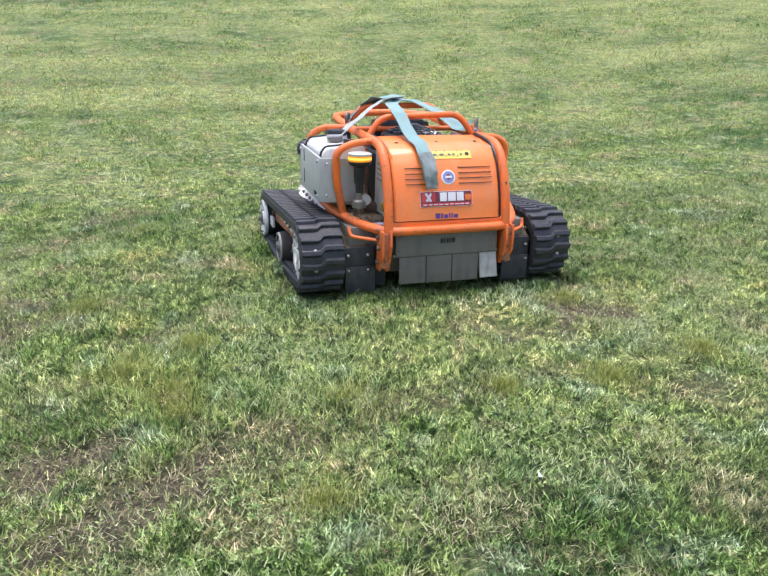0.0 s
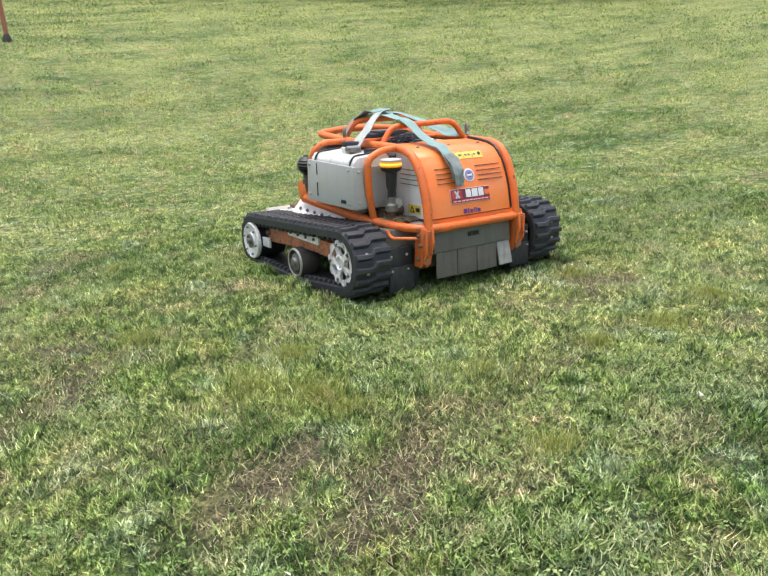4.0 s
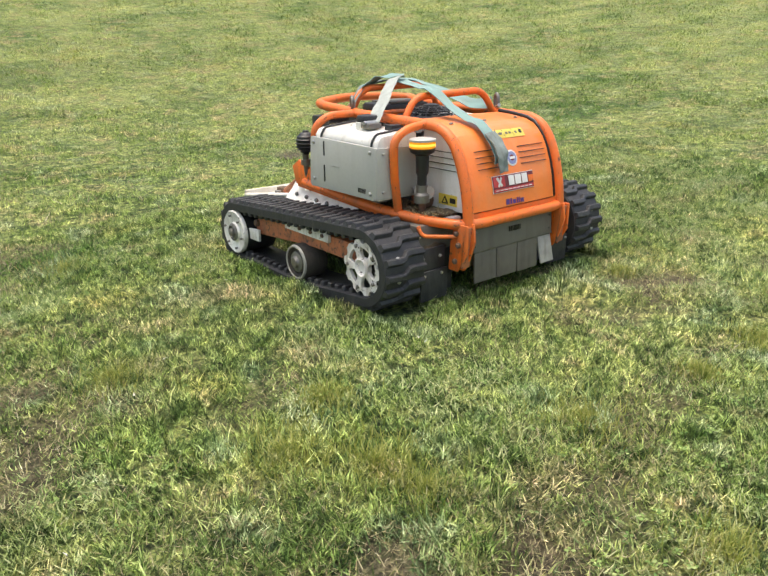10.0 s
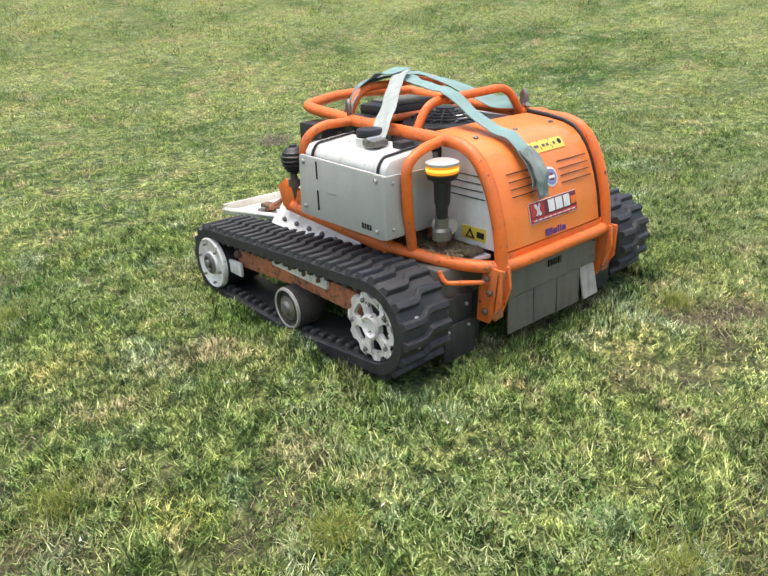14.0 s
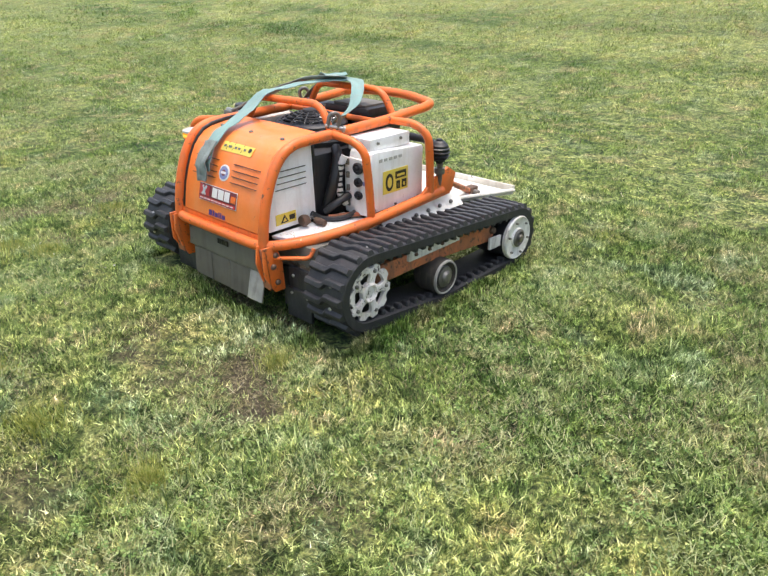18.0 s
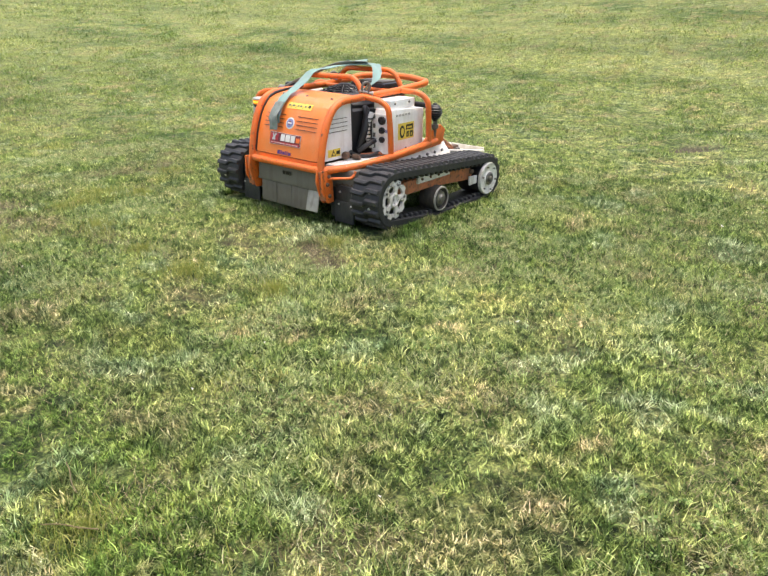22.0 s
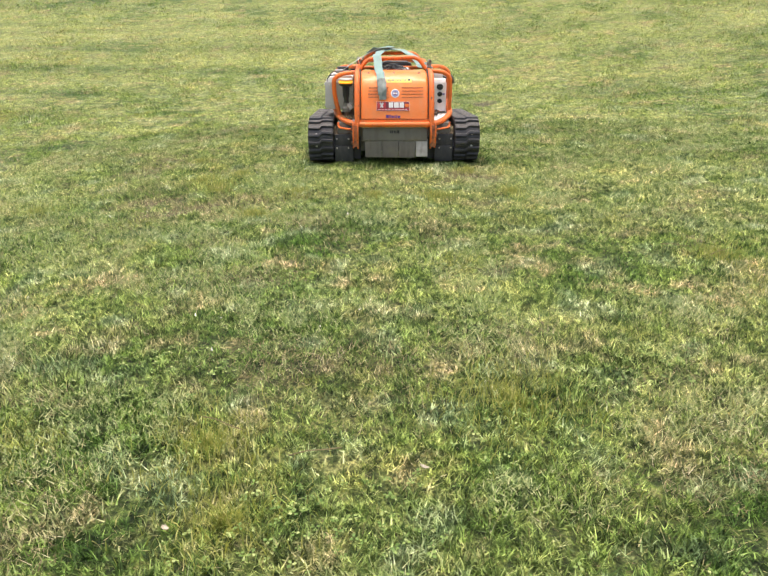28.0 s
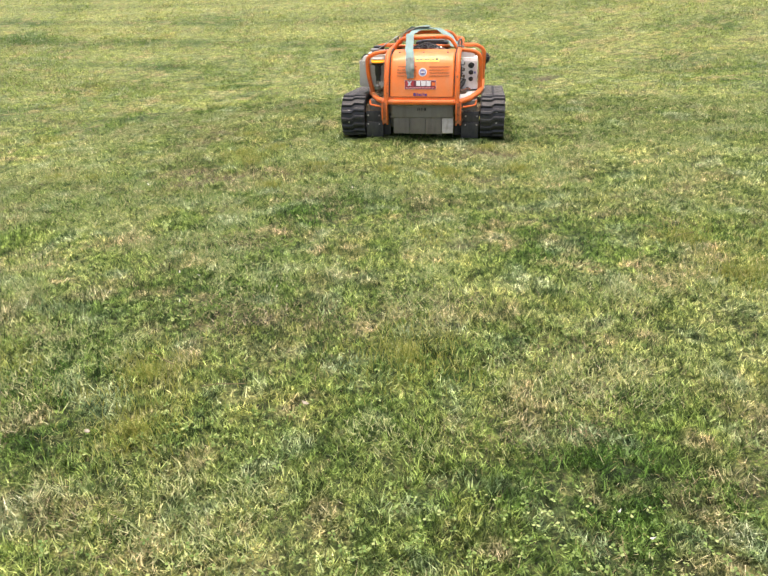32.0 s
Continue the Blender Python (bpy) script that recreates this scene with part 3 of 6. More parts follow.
def blade_mesh(name, material, x, y, h, w, rng, lean=(0.25, 0.9), lift=0.0, flat=False, yaw=None):
    """Many single blades in one mesh: each a bent, tapering strip, or a flat triangle farther off."""
    n = len(x)
    z = ground_z(x, y) - 0.004 + lift
    yaw = rng.rand(n) * 2 * np.pi if yaw is None else yaw
    face = yaw + np.pi / 2 + rng.randn(n) * 0.6
    bend = lean[0] + (lean[1] - lean[0]) * rng.rand(n)
    dx, dy = np.cos(yaw) * bend * h, np.sin(yaw) * bend * h
    rise = h * np.sqrt(np.clip(1 - bend * bend * 0.85, 0.03, 1))
    sx, sy = np.cos(face) * w / 2, np.sin(face) * w / 2
    base = np.stack([x, y, z], -1)
    side = np.stack([sx, sy, np.zeros(n)], -1)
    tip = base + np.stack([dx, dy, rise], -1)
    if flat:
        v = np.stack([base - side, base + side, tip], 1).reshape(-1, 3)
        faces, sizes = np.arange(3 * n), np.full(n, 3)
    else:
        mid = base + np.stack([dx * 0.32, dy * 0.32, rise * 0.62], -1)
        v = np.stack([base - side, base + side, mid + side * 0.8, mid - side * 0.8, tip], 1).reshape(-1, 3)
        k = np.arange(n)[:, None] * 5
        faces = (k + np.array([0, 1, 2, 3, 3, 2, 4])).ravel()
        sizes = np.tile([4, 3], n)
    me = bpy.data.meshes.new(name)
    me.vertices.add(len(v))
    me.vertices.foreach_set("co", v.astype(np.float32).ravel())
    me.loops.add(len(faces))
    me.loops.foreach_set("vertex_index", faces.astype(np.int32))
    me.polygons.add(len(sizes))
    me.polygons.foreach_set("loop_start", np.concatenate([[0], np.cumsum(sizes)[:-1]]).astype(np.int32))
    me.update(calc_edges=True)
    me.materials.append(material)
    return new(name, me)


def scatter(n, x0, x1, y0, y1, rng, keep):
    x, y = x0 + (x1 - x0) * rng.rand(n), y0 + (y1 - y0) * rng.rand(n)
    ok = rng.rand(n) < keep(x, y)
    under = (np.abs(np.abs(x) - 0.59) < 0.125) & (y > 0.02) & (y < 1.39)
    ok &= ~under
    return x[ok], y[ok]


def in_near(x, y):
    return (((x - 0.1) / 3.35) ** 4 + ((y + 1.35) / 3.75) ** 4) < 1


def build_lawn():
    rng = np.random.RandomState(11)
    thick = lambda x, y: np.clip(1.02 - wear(x, y) * 1.0, 0.06, 1) * (0.45 + 0.55 * np.clip(drift(x, y, 0.13) * 1.6 - 0.2, 0, 1))  # noqa: E731
    near = lambda x, y: thick(x, y) * in_near(x, y)  # noqa: E731
    # a dense mat of short, mostly lying blades and, through it, taller ones in loose clumps
    x, y = scatter(1900000, -3.3, 3.5, -5.1, 2.4, rng, lambda x, y: near(x, y) * np.clip(2.6 * drift(x, y, 0.05) - 0.45, 0.10, 1))
    h = (0.014 + 0.026 * rng.rand(len(x))) * (0.65 + 0.7 * drift(x, y, 0.2)) * (1 - 0.3 * wear(x, y))
    tagged(blade_mesh("lawn_grass", BLADE, x, y, h, 0.0032 + 0.0030 * rng.rand(len(x)), rng, (0.50, 1.0), lift=0.010 * rng.rand(len(x)), flat=True), "dense low mat of mown green grass", "grass", kind="stuff")
    cx, cy = scatter(26000, -3.3, 3.5, -5.1, 2.4, rng, lambda x, y: near(x, y) * np.clip(3.0 * drift(x, y, 0.21) - 0.75, 0.04, 1))
    many = rng.randint(8, 20, len(cx))
    size = (0.6 + 1.6 * drift(cx, cy, 0.21) * drift(cx, cy, 0.6)) * (0.7 + 0.6 * rng.rand(len(cx)))
    x, y, grow = np.repeat(cx, many), np.repeat(cy, many), np.repeat(size, many)
    away, d = rng.rand(len(x)) * 2 * np.pi, np.abs(rng.randn(len(x))) * 0.014
    x, y = x + np.cos(away) * d * grow, y + np.sin(away) * d * grow
    clear = ~((np.abs(np.abs(x) - 0.605) < 0.11) & (y > 0.02) & (y < 1.39))
    x, y, grow, away = x[clear], y[clear], grow[clear], away[clear]
    h = (0.018 + 0.024 * rng.rand(len(x)) ** 1.3) * grow * (1 - 0.45 * wear(x, y))
    tagged(blade_mesh("lawn_grass", BLADE, x, y, h, 0.0028 + 0.0028 * rng.rand(len(x)), rng, (0.35, 1.0), yaw=away + 0.5 * rng.randn(len(x))), "tufts of taller green lawn blades with pale tips", "grass", kind="stuff")
    # longer grass that the tracks have pushed up along their edges
    n = 9000
    side = np.where(rng.rand(n) < 0.5, -1.0, 1.0)
    x, y = side * (0.713 + 0.05 * np.abs(rng.randn(n)) * rng.rand(n)), -0.10 + 1.52 * rng.rand(n)
    x2, y2 = rng.uniform(-0.70, 0.70, n // 3), 0.015 - 0.06 * np.abs(rng.randn(n // 3))
    x, y = np.concatenate([x, x2]), np.concatenate([y, y2])
    h = (0.030 + 0.030 * rng.rand(len(x))) * (0.35 + 1.0 * drift(x, y, 0.09))
    tagged(blade_mesh("verge_grass", BLADE, x, y, h, 0.0030 + 0.0026 * rng.rand(len(x)), rng, (0.15, 0.8)), "longer grass standing along the mower's tracks", "grass", kind="stuff")
    # matted thatch over the soil
    x, y = scatter(330000, -3.3, 3.5, -5.1, 2.4, rng, lambda x, y: in_near(x, y) * (0.35 + 0.5 * np.minimum(wear(x, y), 0.8)))
    tagged(blade_mesh("thatch", THATCH, x, y, 0.016 + 0.024 * rng.rand(len(x)), 0.0014 + 0.0018 * rng.rand(len(x)), rng, (0.86, 1.0), lift=0.006, flat=True), "brown-green thatch of dead and living grass", "thatch", kind="stuff")
    # mats of a silvery, feathery weed
    x, y = scatter(700000, -3.3, 3.5, -5.1, 2.4, rng, lambda x, y: near(x, y) * np.clip((drift(x, y, 0.38) - 0.50) * 5, 0, 1) * np.clip(2.4 * drift(x, y, 0.06) - 0.4, 0, 1))
    tagged(blade_mesh("creeping_weed", WEED, x, y, 0.014 + 0.020 * rng.rand(len(x)), 0.0028 + 0.0026 * rng.rand(len(x)), rng, (0.6, 1.0), lift=0.014, flat=True), "low mats of silvery-green feathery weed", "weed", kind="stuff")
    # outside that the blades thin out and grow coarser with the distance
    n = 2050000
    r, a = 2.2 * np.exp(rng.rand(n) * math.log(48 / 2.2)), rng.rand(n) * 2 * np.pi
    x, y = r * np.sin(a), r * np.cos(a) - 1.3
    ok = (rng.rand(n) < np.where(in_near(x, y), 0.0, np.clip(2.2 * drift(x, y, 0.03 * r + 0.08) - 0.35, 0.15, 1)) * thick(x, y)) & (y > -12)
    x, y, r = x[ok], y[ok], r[ok]
    h = (0.018 + 0.030 * rng.rand(len(x))) * (0.5 + 1.0 * drift(x, y, 0.3)) * (0.75 + 0.045 * r)
    tagged(blade_mesh("lawn_grass", FIELD_BLADE, x, y, h, (0.0028 + 0.00105 * r) * (0.6 + 0.8 * rng.rand(len(x))), rng, (0.3, 0.98), flat=True), "short mown green grass across the field", "grass", kind="stuff")
    # dead straw lying in the turf
    straw = lambda x, y: np.clip(0.10 + 2.2 * (drift(x, y, 0.24) - 0.47) + 0.75 * np.minimum(wear(x, y), 0.7), 0.03, 1) * in_near(x, y)  # noqa: E731
    x, y = scatter(300000, -3.3, 3.5, -5.1, 2.4, rng, straw)
    tagged(blade_mesh("dry_grass", STRAW, x, y, 0.016 + 0.032 * rng.rand(len(x)), 0.0011 + 0.0012 * rng.rand(len(x)), rng, (0.86, 1.0), lift=0.016, flat=True), "dry straw-coloured dead grass lying flat", "dry grass", kind="stuff")
    x, y = scatter(90000, -9, 9, -8, 12, rng, lambda x, y: ~in_near(x, y) * np.clip(0.1 + 1.6 * (drift(x, y, 0.3) - 0.45), 0.03, 1))
    tagged(blade_mesh("dry_grass", STRAW, x, y, 0.04 + 0.05 * rng.rand(len(x)), 0.004 + 0.004 * rng.rand(len(x)), rng, (0.75, 1.0), lift=0.012, flat=True), "scattered dry straw in the farther lawn", "dry grass", kind="stuff")
    # bright yellow-green tufts
    xs, ys = [], []
    for cx, cy, r, n in ((-1.44, -0.44, 0.15, 1100), (-1.27, -0.64, 0.13, 900), (-1.41, 1.63, 0.16, 500), (-1.26, -0.80, 0.07, 500), (-0.92, -1.38, 0.09, 500), (-1.19, -0.27, 0.07, 900), (-1.63, 0.32, 0.09, 700), (-0.71, -0.86, 0.14, 800),
                         (0.79, -0.84, 0.08, 800), (-0.16, -0.93, 0.06, 600), (0.28, -3.58, 0.26, 1600), (-0.54, -4.14, 0.16, 900), (-2.35, -1.16, 0.12, 500), (1.59, -2.22, 0.14, 600), (1.75, -2.72, 0.2, 1200), (2.11, -2.43, 0.28, 1400),
                         (0.28, -0.95, 0.12, 700), (0.56, -0.19, 0.05, 400), (-1.33, -3.88, 0.16, 900), (-0.65, -3.82, 0.18, 1000), (-2.69, -1.08, 0.12, 500)):
        a, d = rng.rand(n) * 2 * np.pi, np.abs(rng.randn(n)) * 0.8
        xs.append(cx + np.cos(a) * d * r)
        ys.append(cy + np.sin(a) * d * r)
    x, y = np.concatenate(xs), np.concatenate(ys)
    tagged(blade_mesh("grass_tuft", YELLOW_BLADE, x, y, 0.025 + 0.035 * rng.rand(len(x)), 0.0024 + 0.002 * rng.rand(len(x)), rng, (0.2, 0.85)), "bright yellow-green tufts of taller grass", "grass tuft", kind="stuff")


build_lawn()


def build_clover():
    """Small broad leaves in threes, low between the blades."""
    rng = np.random.RandomState(23)
    x, y = scatter(30000, -3.3, 3.5, -5.1, 2.4, rng, lambda x, y: in_near(x, y) * np.clip((drift(x, y, 0.35) - 0.42) * 3.2, 0, 1) * np.clip(1 - wear(x, y), 0, 1))
    n = len(x)
    z = ground_z(x, y) + 0.012 + 0.02 * rng.rand(n)
    verts = []
    turn = rng.rand(n) * 2 * np.pi
    size = 0.005 + 0.006 * rng.rand(n)
    for k in range(3):
        a = turn + k * 2 * np.pi / 3
        c, s, up = np.cos(a), np.sin(a), 0.3 * size * rng.randn(n)
        for u, v, lift in ((0.1, 0, 0), (0.8, 0.5, 0.6), (1.35, 0, 1.0), (0.8, -0.5, 0.6)):
            verts.append(np.stack([x + size * (c * u - s * v), y + size * (s * u + c * v), z + up * lift], -1))
    v = np.stack(verts, 1).reshape(-1, 3)
    me = bpy.data.meshes.new("clover")
    me.vertices.add(len(v))
    me.vertices.foreach_set("co", v.astype(np.float32).ravel())
    me.loops.add(len(v))
    me.loops.foreach_set("vertex_index", np.arange(len(v), dtype=np.int32))
    me.polygons.add(len(v) // 4)
    me.polygons.foreach_set("loop_start", np.arange(0, len(v), 4, dtype=np.int32))
    me.update(calc_edges=True)
    me.materials.append(CLOVER)
    tagged(new("clover", me), "low patches of green clover leaves in the lawn", "clover", kind="stuff")
    # fallen pale petals and seed heads
    x, y = scatter(900, -6, 7, -6, 9, rng, lambda x, y: np.clip((drift(x, y, 0.8) - 0.4) * 2, 0, 1))
    tagged(blade_mesh("fallen_petals", PETAL, x, y, 0.008 + 0.012 * rng.rand(len(x)), 0.006 + 0.008 * rng.rand(len(x)), rng, (0.8, 1.0), lift=0.034, flat=True), "tiny white petals scattered over the grass", "petals", kind="stuff")


build_clover()


def build_leaves():
    """A few curled, bleached leaves lying in the grass."""
    rng = random.Random(17)
    made = None
    for x, y, turn, size in ((1.87, -4.22, 20, 0.8), (2.86, -4.06, 140, 0.7), (-0.03, -3.95, 75, 0.5), (-0.67, -4.18, 210, 0.5)):
        m = pose(x, y, float(ground_z(np.array([x]), np.array([y]))[0]) + 0.026, rng.uniform(-25, 25), rng.uniform(-25, 25), turn) @ Matrix.Scale(size, 4)
        if made is None:
            rows = []
            for i in range(9):
                f = i / 8
                half = 0.019 * math.sin(math.pi * min(1, 0.06 + 0.94 * f)) ** 0.7 + 0.0015
                rows.append([(half * j / 3, 0.062 * (f - 0.5), 0.009 * abs(j / 3) ** 2 + 0.010 * (2 * f - 1) ** 2 + 0.002 * math.sin(9 * f + j)) for j in range(-3, 4)])
            made = new("fallen_leaf", bpy.data.meshes.new("fallen_leaf"))
            bm = sheet(rows, 0.0012)
            bm.to_mesh(made.data)
            bm.free()
            made.data.materials.append(DRY_LEAF)
            made.matrix_world = m
            tagged(made, "curled bleached pale leaf lying in the grass", "leaf", group="fallen leaves")
            continue
        copy_thing(made, m)


build_leaves()


# ---- the tracked slope mower ----
mower = tagged(new("tracked_mower"), "orange and white remote-controlled tracked slope mower on the lawn", "mower")
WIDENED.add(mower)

HOOD = [(0.000, 0.405), (0.006, 0.44), (0.018, 0.50), (0.036, 0.56), (0.058, 0.615), (0.082, 0.658), (0.108, 0.69), (0.138, 0.713), (0.18, 0.728), (0.25, 0.738), (0.345, 0.745)]


def hood_point(s):
    """The hood's outline from the side, by height up to its brow: y, z and the way out of it."""
    k = max(i for i in range(len(HOOD) - 1) if HOOD[i][1] <= s or i == 0)
    (y0, z0), (y1, z1) = HOOD[k], HOOD[k + 1]
    f = (s - z0) / (z1 - z0)
    d = Vector((0, y1 - y0, z1 - z0)).normalized()
    return y0 + (y1 - y0) * f, s, Vector((0, -d.z, d.y))


def on_hood(x0, x1, z0, z1, off=0.003, thick=0.002, steps=4, slant=0.0):
    """A thin plate that hugs the hood."""
    rows = []
    for i in range(steps + 1):
        y, z, out = hood_point(z0 + (z1 - z0) * i / steps)
        p = Vector((0, y, z)) + out * off
        rows.append([(x0 + (x1 - x0) * j / 2, p.y, p.z + slant * j) for j in range(3)])
    return sheet(rows, -thick)


def mirror_pair(build):
    for s in (-1, 1):
        build(s)


def build_hood():
    fine = []
    for (y0, z0), (y1, z1) in zip(HOOD, HOOD[1:]):
        for k in range(3):
            fine.append((y0 + (y1 - y0) * k / 3, z0 + (z1 - z0) * k / 3))
    fine.append(HOOD[-1])
    rows = []
    for y, z in fine:
        row = []
        for x, back in ((-0.268, 0.022), (-0.262, 0.008), (-0.25, 0.0), (-0.12, -0.002), (0, -0.003), (0.12, -0.002), (0.25, 0.0), (0.262, 0.008), (0.268, 0.022)):
            row.append((x, y + back * (1 if z < 0.70 else 0.3), z - back * (0 if z < 0.66 else 0.8)))
        rows.append(row)
    hood = part("hood", sheet(rows, 0.010), ORANGE_HOOD, mower, "glossy orange hood door")
    for s in (-1, 1):
        part("seal", tube([(s * 0.272, y + 0.012, z + (0.004 if z > 0.7 else 0)) for y, z in HOOD], 0.0085, 0.0, 8), INK, hood, "black rubber seal")
    part("seal", tube([(-0.27, 0.012, 0.402), (0.27, 0.012, 0.402)], 0.005, 0, 8), INK, hood, "black rubber seal")
    for x0, x1 in ((-0.205, -0.045), (0.058, 0.225)):
        for k in range(4):
            z = 0.632 - k * 0.0225
            part("vent_slot", on_hood(x0, x1, z - 0.0013, z + 0.0013, 0.0035, 0.003, 1), INK, hood)
    # label plate under the badge
    lab = part("label", on_hood(-0.140, 0.118, 0.464, 0.532, 0.004, 0.0015), PRINT_WHITE, hood, "maroon and white maker's label")
    part("print", on_hood(-0.138, 0.116, 0.466, 0.530, 0.0062, 0.001), MAROON, lab)
    part("print", on_hood(-0.134, -0.066, 0.486, 0.527, 0.0078, 0.001), MAGENTA, lab)
    part("print", on_hood(-0.136, 0.114, 0.468, 0.481, 0.0078, 0.001), MAGENTA, lab)
    part("print", on_hood(0.082, 0.114, 0.490, 0.515, 0.0078, 0.001), ORANGE, lab)
    for x0, x1 in ((-0.044, -0.010), (-0.004, 0.034), (0.040, 0.074)):
        part("print_bar", on_hood(x0, x1, 0.488, 0.526, 0.0092, 0.001), PRINT_WHITE, lab)
    for k in range(9):
        part("print_bar", on_hood(-0.126 + 0.026 * k, -0.108 + 0.026 * k, 0.472, 0.476, 0.0092, 0.001, 1), PRINT_WHITE, lab)
    for k in range(2):
        bar = on_hood(-0.0055, 0.0055, 0.486, 0.528, 0.0092, 0.001)
        bmesh.ops.transform(bar, matrix=Matrix.Translation((-0.100, 0, 0.0)) @ Matrix.Translation((0, 0.0, 0.507)) @ pose(0, 0, 0, 0, 34 * (1 - 2 * k), 0) @ Matrix.Translation((0, -0.001, -0.507)), verts=bar.verts)
        part("print_bar", bar, PRINT_WHITE, lab)
    for x0, x1, z1 in ((-0.066, -0.044, 0.434), (-0.039, -0.029, 0.434), (-0.024, -0.004, 0.428), (0.001, 0.008, 0.434), (0.013, 0.020, 0.434), (0.025, 0.046, 0.428)):
        part("name_bar", on_hood(x0, x1, 0.411, z1, 0.004, 0.001, 2), PURPLE, hood, "purple lettering bar")
    yel = part("warning_strip", on_hood(-0.062, 0.137, 0.668, 0.698, 0.004, 0.0015), YELLOW, hood, "faded yellow warning strip")
    for x in (-0.030, 0.010, 0.068):
        part("print_bar", on_hood(x - 0.001, x + 0.001, 0.673, 0.700, 0.006, 0.001, 1), INK, yel)
    for x0, x1 in ((-0.052, -0.036), (-0.022, 0.000), (0.020, 0.034), (0.042, 0.056), (0.080, 0.092)):
        part("print_bar", on_hood(x0, x1, 0.681, 0.689, 0.006, 0.001, 1), GREY_DARK, yel)
    y, z, out = hood_point(0.687)
    aim = Matrix.Translation((0.117, y, z)) @ out.to_track_quat("Z", "Y").to_matrix().to_4x4()
    part("print_dot", lathe([(0.010, 0.005), (0.010, 0.0065)], aim, 16), INK, yel)
    y, z, out = hood_point(0.592)
    aim = Matrix.Translation((0.006, y, z)) @ out.to_track_quat("Z", "Y").to_matrix().to_4x4()
    badge = part("badge", lathe([(0.034, 0.002), (0.034, 0.0045), (0.030, 0.0055)], aim, 28), PRINT_WHITE, hood, "round white and blue badge")
    part("print_ring", lathe([(0.027, 0.005), (0.027, 0.007)], aim, 24), BLUE_PRINT, badge)
    part("print_dot", lathe([(0.013, 0.0068), (0.013, 0.008)], aim, 20), MAROON, badge)
    part("print_bar", box(-0.016, 0.016, -0.005, 0.005, 0.0076, 0.009, 0, aim), PRINT_WHITE, badge)
    for x in (-0.2, 0.2, 0.0):
        part("bolt", lathe([(0.009, 0.0), (0.009, 0.004), (0.005, 0.008)], pose(x, 0.2, 0.732), 12), STEEL, hood)


build_hood()


def add_bolt(parent, x, y, z, side, r=0.008, material=STEEL):
    part("bolt", lathe([(r, 0), (r, r * 0.6), (r * 0.6, r)], Matrix.Translation((x, y, z)) @ side, 8), material, parent)


OUT = {-1: pose(0, 0, 0, 0, -90, 0), 1: pose(0, 0, 0, 0, 90, 0)}


def build_side_panel(s):
    outline = [(0.035, 0.398), (0.055, 0.50), (0.085, 0.585), (0.125, 0.655), (0.165, 0.695), (0.205, 0.71), (0.285, 0.712), (0.295, 0.398)]
    p = part("side_panel", slab(outline, "x", s * 0.258, s * 0.272, 0.003), WHITE, mower, "white steel side panel with louvres")
    for k in range(4):
        z = 0.632 - k * 0.024
        part("louvre_slot", box(s * 0.2735 - 0.002, s * 0.2735 + 0.002, 0.120 - 0.010 * k, 0.248, z - 0.0015, z + 0.0015, 0, None), GREY_DARK, p)
    w = part("warning_sign", box(s * 0.2735 - 0.0015, s * 0.2735 + 0.0015, 0.082, 0.185, 0.418, 0.462, 0), YELLOW, p, "yellow warning sticker")
    tri = [(0.105, 0.424), (0.145, 0.424), (0.125, 0.457)] if s > 0 else [(0.128, 0.424), (0.168, 0.424), (0.148, 0.457)]
    part("pictogram", slab(tri, "x", s * 0.2742, s * 0.2766), INK, w)
    part("pictogram", slab([(0.5 * (a + 0.125 if s > 0 else a + 0.148), 0.5 * (b + 0.434)) for a, b in tri], "x", s * 0.2760, s * 0.2776), YELLOW, w)
    part("pictogram", box(s * 0.276 - 0.001, s * 0.276 + 0.001, *((0.150, 0.178) if s > 0 else (0.088, 0.118)), 0.430, 0.450, 0), INK, w)


mirror_pair(build_side_panel)


